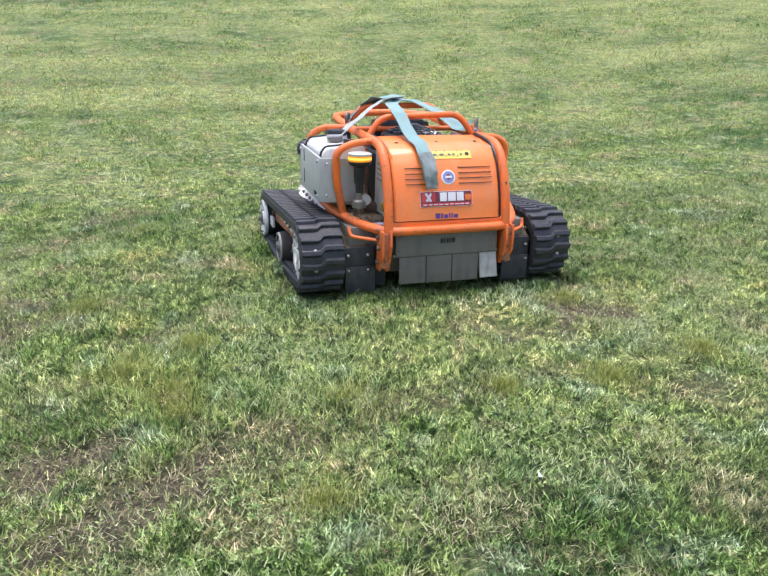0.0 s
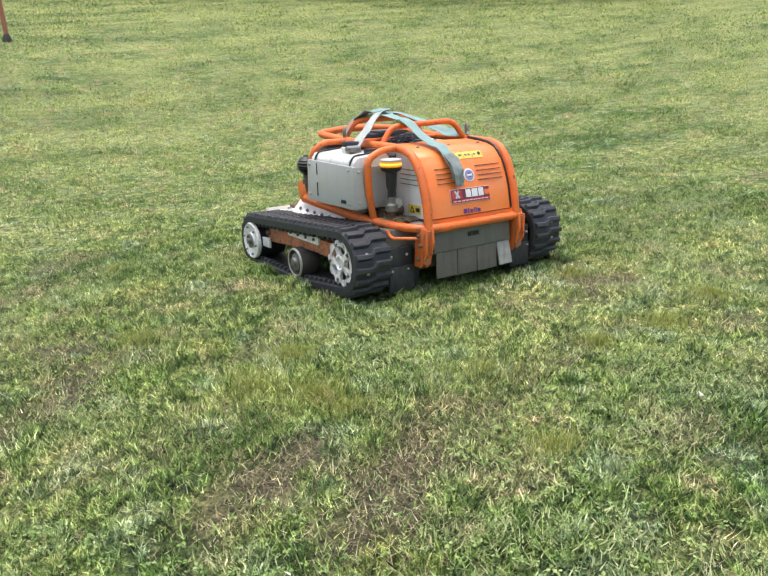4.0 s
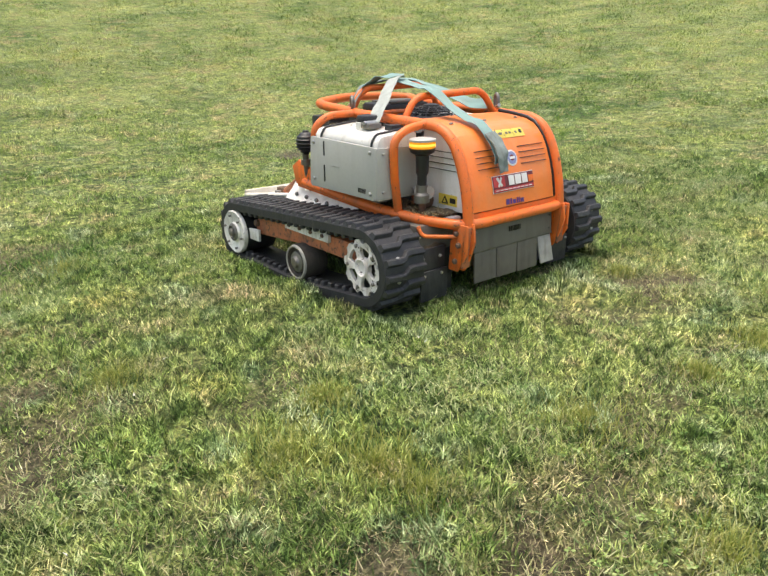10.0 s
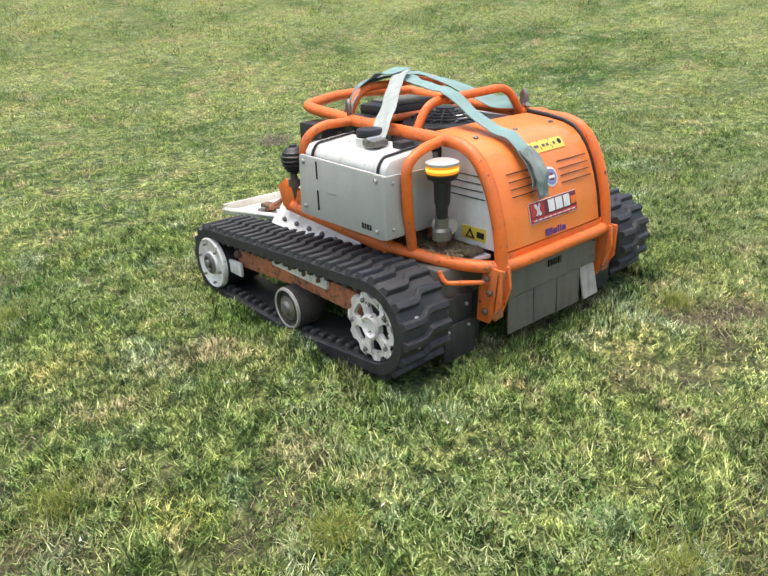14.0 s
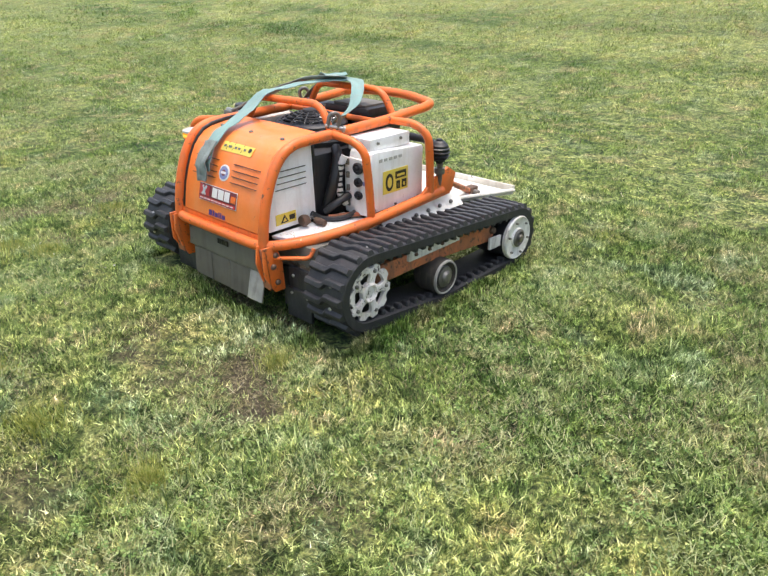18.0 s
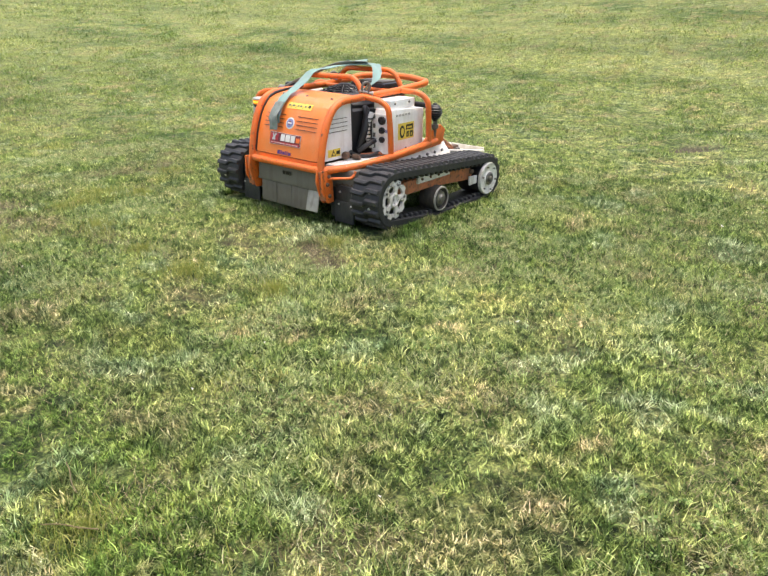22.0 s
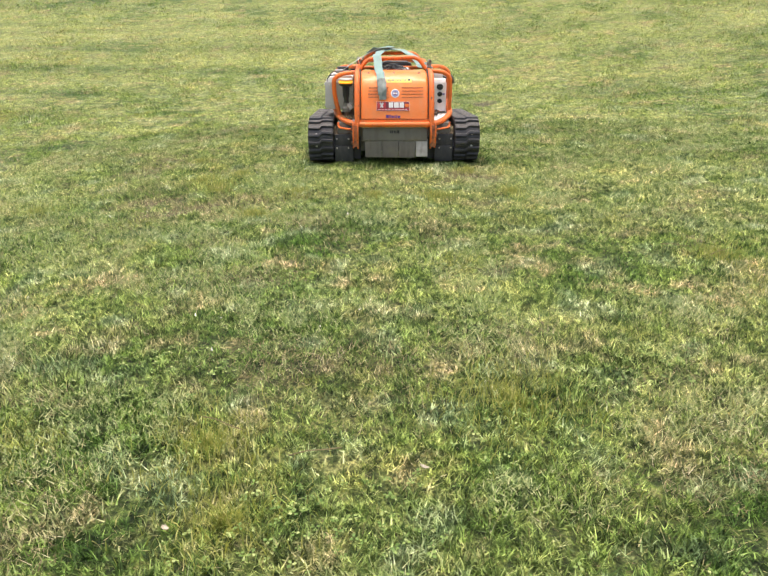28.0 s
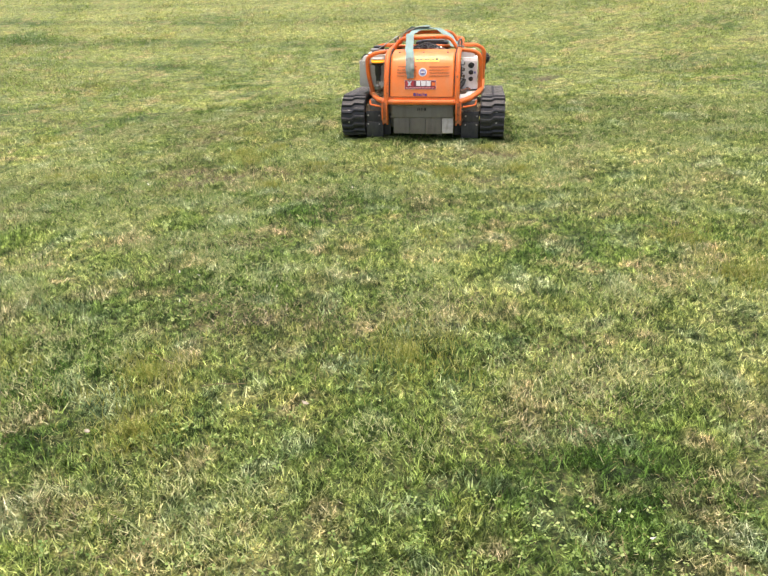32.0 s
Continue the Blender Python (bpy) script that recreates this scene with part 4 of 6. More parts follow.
def build_frame():
    f = part("frame", tube([(-0.47, 0.86, 0.435), (-0.47, 0.55, 0.415), (-0.455, 0.34, 0.395), (-0.385, 0.12, 0.372), (-0.30, -0.012, 0.362), (0.30, -0.012, 0.362), (0.385, 0.12, 0.372),
                            (0.455, 0.34, 0.395), (0.47, 0.55, 0.415), (0.47, 0.86, 0.435)], 0.021, 0.10), ORANGE, mower, "chipped orange tubular guard frame")
    for s in (-1, 1):
        side = [(s * 0.292, y - 0.002, z) for y, z in HOOD[:8]] + [(s * 0.292, 0.19, 0.733), (s * 0.292, 0.38, 0.737), (s * 0.292, 0.70, 0.745), (s * 0.292, 0.985, 0.765)]
        side[0] = (s * 0.292, -0.006, 0.352)
        part("main_tube", tube(side, 0.021, 0.03), ORANGE, f)
        part("rear_tube", tube([(s * 0.292, 0.95, 0.763), (s * 0.292, 1.02, 0.772), (s * 0.12, 1.07, 0.785), (0, 1.07, 0.787)], 0.021, 0.07), ORANGE, f)
        # outer guards round the tank and the control box
        part("guard_tube", tube([(s * 0.30, 0.245, 0.737), (s * 0.40, 0.232, 0.728), (s * 0.464, 0.230, 0.690), (s * 0.462, 0.232, 0.56), (s * 0.425, 0.250, 0.385)] if s < 0 else
                                [(0.30, 0.38, 0.737), (0.40, 0.385, 0.727), (0.452, 0.392, 0.69), (0.458, 0.405, 0.56), (0.455, 0.42, 0.405)], 0.0165, 0.07), ORANGE, f)
        part("guard_tube", tube([(s * 0.30, 0.72, 0.745), (s * 0.42, 0.735, 0.745), (s * 0.478, 0.75, 0.70), (s * 0.476, 0.765, 0.58), (s * 0.47, 0.78, 0.43)], 0.0165, 0.07), ORANGE, f)
    part("front_bar", box(-0.285, 0.285, 0.0, 0.014, 0.346, 0.400, 0.004), ORANGE, f, "orange bar under the hood door")
    # two lifting hoops over the engine
    part("lifting_hoop", tube([(-0.275, 0.405, 0.735), (-0.215, 0.408, 0.828), (0.205, 0.408, 0.842), (0.275, 0.395, 0.735)], 0.0155, 0.07), ORANGE, f)
    part("lifting_hoop", tube([(-0.27, 0.775, 0.752), (-0.21, 0.775, 0.848), (0.205, 0.775, 0.855), (0.27, 0.775, 0.752)], 0.0155, 0.07), ORANGE, f)
    part("cross_tube", tube([(-0.285, 0.66, 0.742), (0.285, 0.66, 0.742)], 0.014, 0), ORANGE, f)
    for s in (-1, 1):
        # plate that ties guard and lower frame together at the rear
        part("gusset", slab([(0.72, 0.405), (0.93, 0.42), (0.955, 0.50), (0.90, 0.535), (0.80, 0.50), (0.72, 0.445)], "x", s * 0.462, s * 0.476, 0.003), ORANGE, f)
        part("sill", slab([(0.33, 0.372), (0.93, 0.405), (0.93, 0.440), (0.33, 0.40)], "x", s * 0.452, s * 0.468, 0.003), ORANGE, f)
        part("step_loop", tube([(s * 0.315, 0.02, 0.345), (s * 0.325, 0.015, 0.318), (s * 0.43, 0.10, 0.322), (s * 0.435, 0.12, 0.36)], 0.008, 0.02, 8), ORANGE, f)


build_frame()


def build_bracket(s):
    b = part("bracket", slab([(-0.034, 0.372), (0.030, 0.372), (0.062, 0.30), (0.072, 0.20), (0.060, 0.168), (0.010, 0.168), (-0.018, 0.22), (-0.044, 0.30)], "x", s * 0.284, s * 0.296, 0.003), ORANGE, mower, "scuffed orange hinge bracket")
    part("bracket_plate", slab([(-0.036, 0.368), (0.030, 0.368), (0.056, 0.29), (0.062, 0.172), (0.012, 0.172), (-0.036, 0.25)], "x", s * 0.318, s * 0.328, 0.003), ORANGE, b)
    part("web", box(min(s * 0.284, s * 0.328), max(s * 0.284, s * 0.328), -0.004, 0.004, 0.19, 0.36, 0.002, pose(0, 0.012, 0, 6, 0, 0)), ORANGE_RUST, b)
    for y, z in ((0.005, 0.285), (0.022, 0.215), (0.02, 0.33)):
        add_bolt(b, s * 0.329, y, z, OUT[s], 0.012, RUST)
        part("bolt", lathe([(0.011, 0), (0.011, 0.007), (0.006, 0.011)], Matrix.Translation((s * 0.306, y - 0.012, z)) @ TO_BACK, 10), RUST, b)


mirror_pair(build_bracket)


def build_front_plate():
    p = part("front_plate", slab([(0.002, 0.236), (0.010, 0.342), (0.020, 0.342), (0.012, 0.236)], "x", -0.252, 0.262, 0.003), GREY_DARK, mower, "scratched grey steel front plate")
    part("top_lip", box(-0.252, 0.262, -0.004, 0.03, 0.338, 0.346, 0.002), WORN_WHITE, p)
    for x0, x1 in ((-0.032, -0.024), (-0.018, -0.012), (-0.002, 0.004), (0.010, 0.016), (0.024, 0.040)):
        part("print_bar", box(x0, x1, 0.000, 0.0045, 0.292, 0.314, 0), INK, p)
    part("hinge_rod", tube([(-0.262, 0.012, 0.236), (0.270, 0.012, 0.236)], 0.007, 0, 10), STEEL, p)
    for i, (x0, x1, tilt, mat, drop) in enumerate(((-0.232, -0.100, 3, FLAP, 0.100), (-0.097, 0.032, 2, FLAP, 0.098), (0.035, 0.171, 4, FLAP, 0.098), (0.174, 0.266, 14, FLAP_PALE, 0.106))):
        part("flap", box(x0, x1, -0.004, 0.004, -0.236 + drop, 0.0, 0.003, pose(0, 0.012, 0.236, -tilt, 0, 0.6 * (i - 1))), mat, p, "hanging grey rubber flap" if i < 3 else "pale worn flap that swings outwards")
    for x in (-0.235, 0.245):
        for z in (0.262, 0.32):
            part("bolt", lathe([(0.005, 0), (0.005, 0.004), (0.003, 0.006)], Matrix.Translation((x, 0.006, z)) @ TO_BACK, 8), STEEL, p)


build_front_plate()


def build_skirt(s):
    k = part("mud_guard", box(min(s * 0.332, s * 0.462), max(s * 0.332, s * 0.462), 0.078, 0.094, 0.165, 0.272, 0.005), RUBBER_EDGE, mower, "black rubber mud guard")
    part("lower_flap", box(min(s * 0.327, s * 0.459), max(s * 0.327, s * 0.459), 0.066, 0.080, 0.055, 0.182, 0.005), RUBBER_EDGE, k)
    part("inner_flap", box(min(s * 0.270, s * 0.335), max(s * 0.270, s * 0.335), 0.100, 0.112, 0.07, 0.25, 0.005), RUBBER, k)
    for x in (0.36, 0.445):
        part("bolt", lathe([(0.007, 0), (0.007, 0.005), (0.004, 0.008)], Matrix.Translation((s * x, 0.078, 0.235)) @ TO_BACK, 8), BRIGHT, k)
        part("bolt", lathe([(0.006, 0), (0.006, 0.005), (0.004, 0.007)], Matrix.Translation((s * x, 0.066, 0.165)) @ TO_BACK, 8), BRIGHT, k)
    rng = random.Random(int(40 + s))
    rows = []
    for i in range(19):
        rows.append([(s * (0.31 + 0.16 * j / 12), 0.095 + 0.28 * i / 18, 0.268 + 0.045 * math.sin(math.pi * i / 18) + rng.uniform(-0.008, 0.010)) for j in range(13)])
    part("grass_crust", sheet(rows, 0.03 * s), CLIPPINGS, k, "brown caked grass clippings")


mirror_pair(build_skirt)


def build_hull():
    h = part("hull", box(-0.44, 0.44, 0.11, 0.98, 0.13, 0.36, 0.012), GREY_DARK, mower, "dark mud-caked lower hull")
    for s in (-1, 1):
        part("fender", slab([(s * 0.275, 0.055), (s * 0.335, 0.075), (s * 0.42, 0.30), (s * 0.445, 0.45), (s * 0.275, 0.45)], "z", 0.374, 0.388, 0.003), WHITE, h, "white fender shelf beside the hood")
        tilted = [[(s * 0.438, 0.48 + 0.13 * i, 0.398 + 0.004 * i), (s * 0.455, 0.48 + 0.13 * i, 0.374 + 0.003 * i), (s * 0.492, 0.48 + 0.13 * i, 0.342)] for i in range(5)]
        part("side_plate", sheet(tilted, 0.006 * s), CREAM, h, "cream-white sloping bolted hull plate")
        for k in range(6):
            add_bolt(h, s * 0.474, 0.515 + 0.082 * k, 0.361 + 0.0015 * k, OUT[s] @ pose(0, 0, 0, 0, 0, 0), 0.010, STEEL)
    # thick layer of clippings on the tank's side
    rng = random.Random(3)
    rows = [[(-0.288 - 0.15 * j / 15 * (0.45 + 0.55 * i / 23), 0.07 + 0.33 * i / 23 + rng.uniform(-0.004, 0.004), 0.390 + rng.uniform(0, 0.012) + 0.012 * math.sin(i * 0.7) * math.sin(j * 0.5)) for j in range(16)] for i in range(24)]
    part("grass_crust", sheet(rows, 0.006), CLIPPINGS, h, "brown dried clippings on the fender")
    return h


build_hull()


def build_engine():
    e = part("engine", box(-0.24, 0.25, 0.31, 0.93, 0.36, 0.655, 0.02), ENGINE, mower, "black petrol engine with round fan guard")
    part("shroud", lathe([(0.215, 0.60), (0.215, 0.675), (0.195, 0.70), (0.165, 0.712)], pose(0.0, 0.54, 0.0), 36), ENGINE, e)
    part("shroud_cover", box(-0.19, 0.19, 0.66, 0.93, 0.64, 0.735, 0.03), ENGINE, e)
    g = part("fan_guard", lathe([(0.165, 0.700), (0.165, 0.728), (0.150, 0.738), (0.140, 0.738), (0.138, 0.715), (0.02, 0.712)], pose(0.0, 0.53, 0.0), 36), BLACK, e, "round black fan guard with slots")
    dome = lambda r: 0.775 - 0.042 * (r / 0.14) ** 2  # noqa: E731
    for r in (0.036, 0.056, 0.076, 0.096, 0.116, 0.134):
        ring = bmesh.new()
        add_tube(ring, [(r * math.cos(a * math.pi / 14), 0.53 + r * math.sin(a * math.pi / 14), dome(r)) for a in range(29)], 0.0042, 0, 6)
        part("guard_ring", ring, BLACK, g)
    for k in range(12):
        a = k * math.pi / 6 + 0.1
        part("guard_spoke", tube([(r * math.cos(a), 0.53 + r * math.sin(a), dome(r)) for r in (0.03, 0.07, 0.11, 0.14)], 0.0038, 0, 6), BLACK, g)
    part("guard_cap", lathe([(0.038, 0.770), (0.036, 0.780), (0.02, 0.784)], pose(0, 0.53, 0), 20), BLACK, g)
    for k in range(9):
        a = k * 2 * math.pi / 9
        part("fan_blade", box(0.040, 0.128, -0.012, 0.012, -0.0015, 0.0015, 0.0, pose(0, 0.53, 0.742) @ pose(0, 0, 0, 0, 0, math.degrees(a)) @ pose(0, 0, 0, 32, 0, 0)), BRIGHT, g)
    a = part("air_filter", box(-0.12, 0.17, 0.72, 0.90, 0.725, 0.775, 0.022), BLACK, e, "black air filter cover")
    part("filter_lid", box(-0.07, 0.14, 0.735, 0.885, 0.772, 0.784, 0.010), GREY_DARK, a)
    part("exhaust_box", box(-0.36, -0.25, 0.82, 0.97, 0.52, 0.725, 0.012), ENGINE, e, "black exhaust box")
    for x, y in ((-0.17, 0.36), (0.17, 0.36), (-0.2, 0.62), (0.2, 0.64)):
        part("bolt", lathe([(0.010, 0.675), (0.010, 0.715), (0.006, 0.722)], pose(x, y, 0), 10), STEEL, e)
    part("hose", tube([(0.27, 0.36, 0.43), (0.30, 0.38, 0.55), (0.285, 0.42, 0.64), (0.24, 0.45, 0.66)], 0.022, 0.05, 10), BLACK, e, "thick black rubber hose")
    part("hose", tube([(0.29, 0.33, 0.42), (0.325, 0.36, 0.46), (0.33, 0.43, 0.48)], 0.016, 0.05, 10), BLACK, e)
    part("hose", tube([(-0.27, 0.36, 0.42), (-0.31, 0.33, 0.50), (-0.30, 0.35, 0.62)], 0.014, 0.05, 10), BLACK, e)
    part("bulkhead", box(-0.262, 0.262, 0.30, 0.312, 0.37, 0.70, 0.003), BLACK, e)
    sp = bmesh.new()
    add_tube(sp, [(-0.315 + 0.011 * math.cos(k * 0.9), 0.296 + 0.011 * math.sin(k * 0.9), 0.47 + 0.0021 * k) for k in range(90)], 0.0022, 0, 6)
    part("spring", sp, STEEL, e, "upright steel coil spring")
    part("spring_rod", tube([(-0.315, 0.296, 0.40), (-0.315, 0.296, 0.70)], 0.007, 0, 8), ORANGE_RUST, e)


build_engine()


def build_tank():
    back = -0.047     # the whole tank against its drawing
    t = part("fuel_tank", slab([(-0.512, 0.445), (-0.512, 0.675), (-0.495, 0.702), (-0.345, 0.715), (-0.325, 0.70), (-0.325, 0.445)], "y", 0.312, 0.742, 0.010), TANK, mower, "white plastic fuel tank in grey plates")
    t.location.y = back
    part("side_plate", slab([(0.300, 0.462), (0.300, 0.655), (0.308, 0.662), (0.742, 0.668), (0.750, 0.66), (0.762, 0.462), (0.752, 0.452), (0.312, 0.452)], "x", -0.530, -0.520, 0.002), GREY_PLATE, t, "grey bolted steel cover plate")
    part("front_plate", slab([(-0.529, 0.455), (-0.529, 0.660), (-0.335, 0.655), (-0.330, 0.462)], "y", 0.296, 0.305, 0.002), GREY_PLATE, t, "grey steel front plate")
    for y, z in ((0.335, 0.642), (0.335, 0.478), (0.725, 0.645), (0.725, 0.488)):
        add_bolt(t, -0.530, y, z, OUT[-1], 0.008, BRIGHT)
    for z0, z1 in ((0.595, 0.655), (0.485, 0.555)):
        part("slot", box(-0.5325, -0.5295, 0.646, 0.652, z0, z1, 0), INK, t)
    part("scratch", box(-0.532, -0.5295, 0.545, 0.60, 0.556, 0.559, 0), BRIGHT, t)
    for y0, y1 in ((0.366, 0.372), (0.378, 0.386), (0.392, 0.398), (0.404, 0.412)):
        part("print_bar", box(-0.5325, -0.5295, y0, y1, 0.474, 0.492, 0), INK, t)
    for x, z in ((-0.50, 0.635), (-0.36, 0.635), (-0.50, 0.485), (-0.36, 0.485)):
        part("bolt", lathe([(0.006, 0), (0.006, 0.004), (0.003, 0.007)], Matrix.Translation((x, 0.296, z)) @ TO_BACK, 8), BRIGHT, t)
    for y in (0.345, 0.69):
        part("tank_band", tube([(-0.517, y, 0.66), (-0.514, y, 0.682), (-0.495, y, 0.708), (-0.345, y, 0.722)], 0.0045, 0.012, 6), BLACK, t, "black strap round the tank")
    part("filler_neck", lathe([(0.046, 0.705), (0.046, 0.735), (0.040, 0.738)], pose(-0.405, 0.525, 0.0), 24), TANK, t)
    c = lathe([(0.030, 0.733), (0.042, 0.735), (0.043, 0.740), (0.043, 0.755), (0.039, 0.762), (0.02, 0.765)], pose(-0.405, 0.525, 0.0), 28)
    part("fuel_cap", c, BLACK, t, "black round fuel cap")
    part("bracket", box(-0.40, -0.35, 0.375, 0.42, 0.708, 0.732, 0.004), BLACK, t)


build_tank()


def build_beacon():
    m = pose(-0.375, 0.172, 0)
    b = part("beacon_stem", lathe([(0.018, 0.505), (0.018, 0.545), (0.024, 0.56), (0.026, 0.63), (0.044, 0.640), (0.050, 0.655)], m, 24), BLACK, mower, "black beacon stem")
    part("beacon_lens", lathe([(0.044, 0.656), (0.049, 0.659), (0.049, 0.683), (0.045, 0.686)], m, 32), AMBER, b, "lit amber beacon lens")
    part("bulb", lathe([(0.0485, 0.665), (0.0500, 0.667), (0.0500, 0.674), (0.0485, 0.676)], m, 32), LAMP_CORE, b)
    part("lens_cap", lathe([(0.050, 0.684), (0.050, 0.691), (0.042, 0.695), (0.01, 0.696)], m, 32), GREY_PLATE, b)
    part("socket", lathe([(0.030, 0.440), (0.030, 0.47), (0.022, 0.48), (0.022, 0.51)], m, 18), STEEL, b, "grey clamp under the beacon")
    part("knuckle", lathe([(0.026, -0.03), (0.026, 0.03)], Matrix.Translation((-0.355, 0.182, 0.478)) @ TO_BACK, 16), GREY_PLATE, b)
    part("post", tube([(-0.375, 0.172, 0.45), (-0.36, 0.182, 0.385)], 0.014, 0, 10), RUST, b)
    part("wheel_nut", lathe([(0.034, -0.01), (0.034, 0.01), (0.018, 0.018)], Matrix.Translation((-0.318, 0.215, 0.43)) @ TO_BACK, 18), RUST, b)


build_beacon()


def build_control_box():
    c = part("control_box", slab([(0.442, 0.412), (0.442, 0.585), (0.462, 0.662), (0.475, 0.668), (0.775, 0.650), (0.782, 0.64), (0.782, 0.412)], "x", 0.312, 0.428, 0.006), WHITE, mower, "white steel control box with dials")
    part("lid", box(0.290, 0.405, 0.475, 0.72, 0.660, 0.715, 0.005), WHITE, c)
    for y in (0.52, 0.66):
        add_bolt(c, 0.405, y, 0.695, OUT[1], 0.007)
    part("dial_plate", box(0.308, 0.432, 0.432, 0.443, 0.405, 0.640, 0.003), WHITE, c)
    for z, r in ((0.604, 0.024), (0.545, 0.019), (0.490, 0.018)):
        m = Matrix.Translation((0.383, 0.432, z)) @ TO_BACK
        d = part("dial", lathe([(r, 0), (r, 0.010), (r * 0.82, 0.014), (r * 0.75, 0.010)], m, 24), BLACK, c, "round black dial")
        part("knob", lathe([(r * 0.45, 0.009), (r * 0.4, 0.022)], m, 14), BLACK, d)
    for z in (0.63, 0.575, 0.52, 0.455):
        part("switch", box(0.322, 0.335, 0.424, 0.433, z - 0.02, z + 0.006, 0.002), GREY_DARK, c)
    conduit = part("conduit", tube([(0.318, 0.425, 0.645), (0.306, 0.405, 0.60), (0.302, 0.398, 0.54), (0.306, 0.405, 0.48), (0.318, 0.425, 0.44)], 0.015, 0.04, 12), WHITE, c, "white ribbed cable conduit")
    for k in range(7):
        part("rib", lathe([(0.0165, -0.004), (0.0165, 0.004)], pose(0.304 + 0.0016 * (k - 3) ** 2 * 0.5, 0.401 + 0.0010 * (k - 3) ** 2, 0.472 + 0.023 * k), 14), BLACK, conduit)
    part("tag", box(0.404, 0.420, 0.429, 0.4325, 0.535, 0.552, 0), BLUE_PRINT, c)
    s = part("warning_sign", box(0.4275, 0.4305, 0.522, 0.678, 0.480, 0.578, 0), YELLOW, c, "yellow warning sticker with pictograms")
    ring = [(0.560 + 0.024 * math.cos(a * math.pi / 12), 0.527 + 0.038 * math.sin(a * math.pi / 12)) for a in range(24)]
    part("pictogram", slab(ring, "x", 0.4295, 0.4318), INK, s)
    part("pictogram", slab([(0.560 + (u - 0.560) * 0.55, 0.527 + (v - 0.527) * 0.6) for u, v in ring], "x", 0.431, 0.433), YELLOW, s)
    for y0, y1, z0, z1 in ((0.598, 0.666, 0.535, 0.566), (0.604, 0.626, 0.490, 0.525), (0.638, 0.668, 0.490, 0.525)):
        part("pictogram", box(0.4295, 0.4318, y0, y1, z0, z1, 0), INK, s)
        part("pictogram", box(0.431, 0.433, y0 + 0.008, y1 - 0.012, z0 + 0.008, z1 - 0.012, 0), YELLOW, s)
    for k in range(5):
        part("print_bar", box(0.428, 0.4305, 0.50 + 0.03 * k, 0.518 + 0.03 * k, 0.622, 0.634, 0), GREY_PLATE, c)
    for y in (0.47, 0.60, 0.75):
        add_bolt(c, 0.428, y, 0.425, OUT[1], 0.006)
    part("cable", tube([(0.36, 0.43, 0.41), (0.35, 0.36, 0.395), (0.30, 0.30, 0.40), (0.285, 0.26, 0.43)], 0.012, 0.05, 8), BLACK, c)
    part("reel", lathe([(0.020, -0.016), (0.024, 0.0), (0.020, 0.016)], Matrix.Translation((0.300, 0.205, 0.418)) @ TO_BACK, 18), RUST, c, "small rusty hydraulic fitting")
    part("fitting", lathe([(0.014, -0.02), (0.016, 0.0), (0.012, 0.03)], Matrix.Translation((0.325, 0.262, 0.405)) @ TO_X, 18), RUST, c)
    part("pipe", tube([(0.31, 0.33, 0.402), (0.36, 0.42, 0.405), (0.40, 0.47, 0.405)], 0.011, 0.03, 8), ORANGE_RUST, c)


build_control_box()


def build_filter_bowl(s):
    """Ribbed black breather on a short pipe."""
    m = pose(s * 0.485, 0.815, 0.622)
    rib = []
    for k in range(9):
        a = -1.25 + 2.5 * k / 8
        rib += [(0.046 * math.cos(a), 0.05 * math.sin(a)), (0.040 * math.cos(a), 0.05 * math.sin(a) + 0.004)]
    b = part("breather", lathe([(0.012, -0.052)] + rib + [(0.012, 0.055)], m, 20), BLACK, mower, "ribbed black breather cap")
    part("pipe", tube([(s * 0.485, 0.825, 0.58), (s * 0.47, 0.84, 0.48), (s * 0.43, 0.86, 0.37)], 0.013, 0.03, 10), STEEL, b)
    part("collar", lathe([(0.022, 0.50), (0.022, 0.525)], pose(s * 0.478, 0.832, 0.02), 14), STEEL, b)
    part("branch", tube([(s * 0.48, 0.825, 0.64), (s * 0.40, 0.84, 0.655), (s * 0.24, 0.86, 0.65)], 0.017, 0.02, 10), BLACK, b)


mirror_pair(build_filter_bowl)


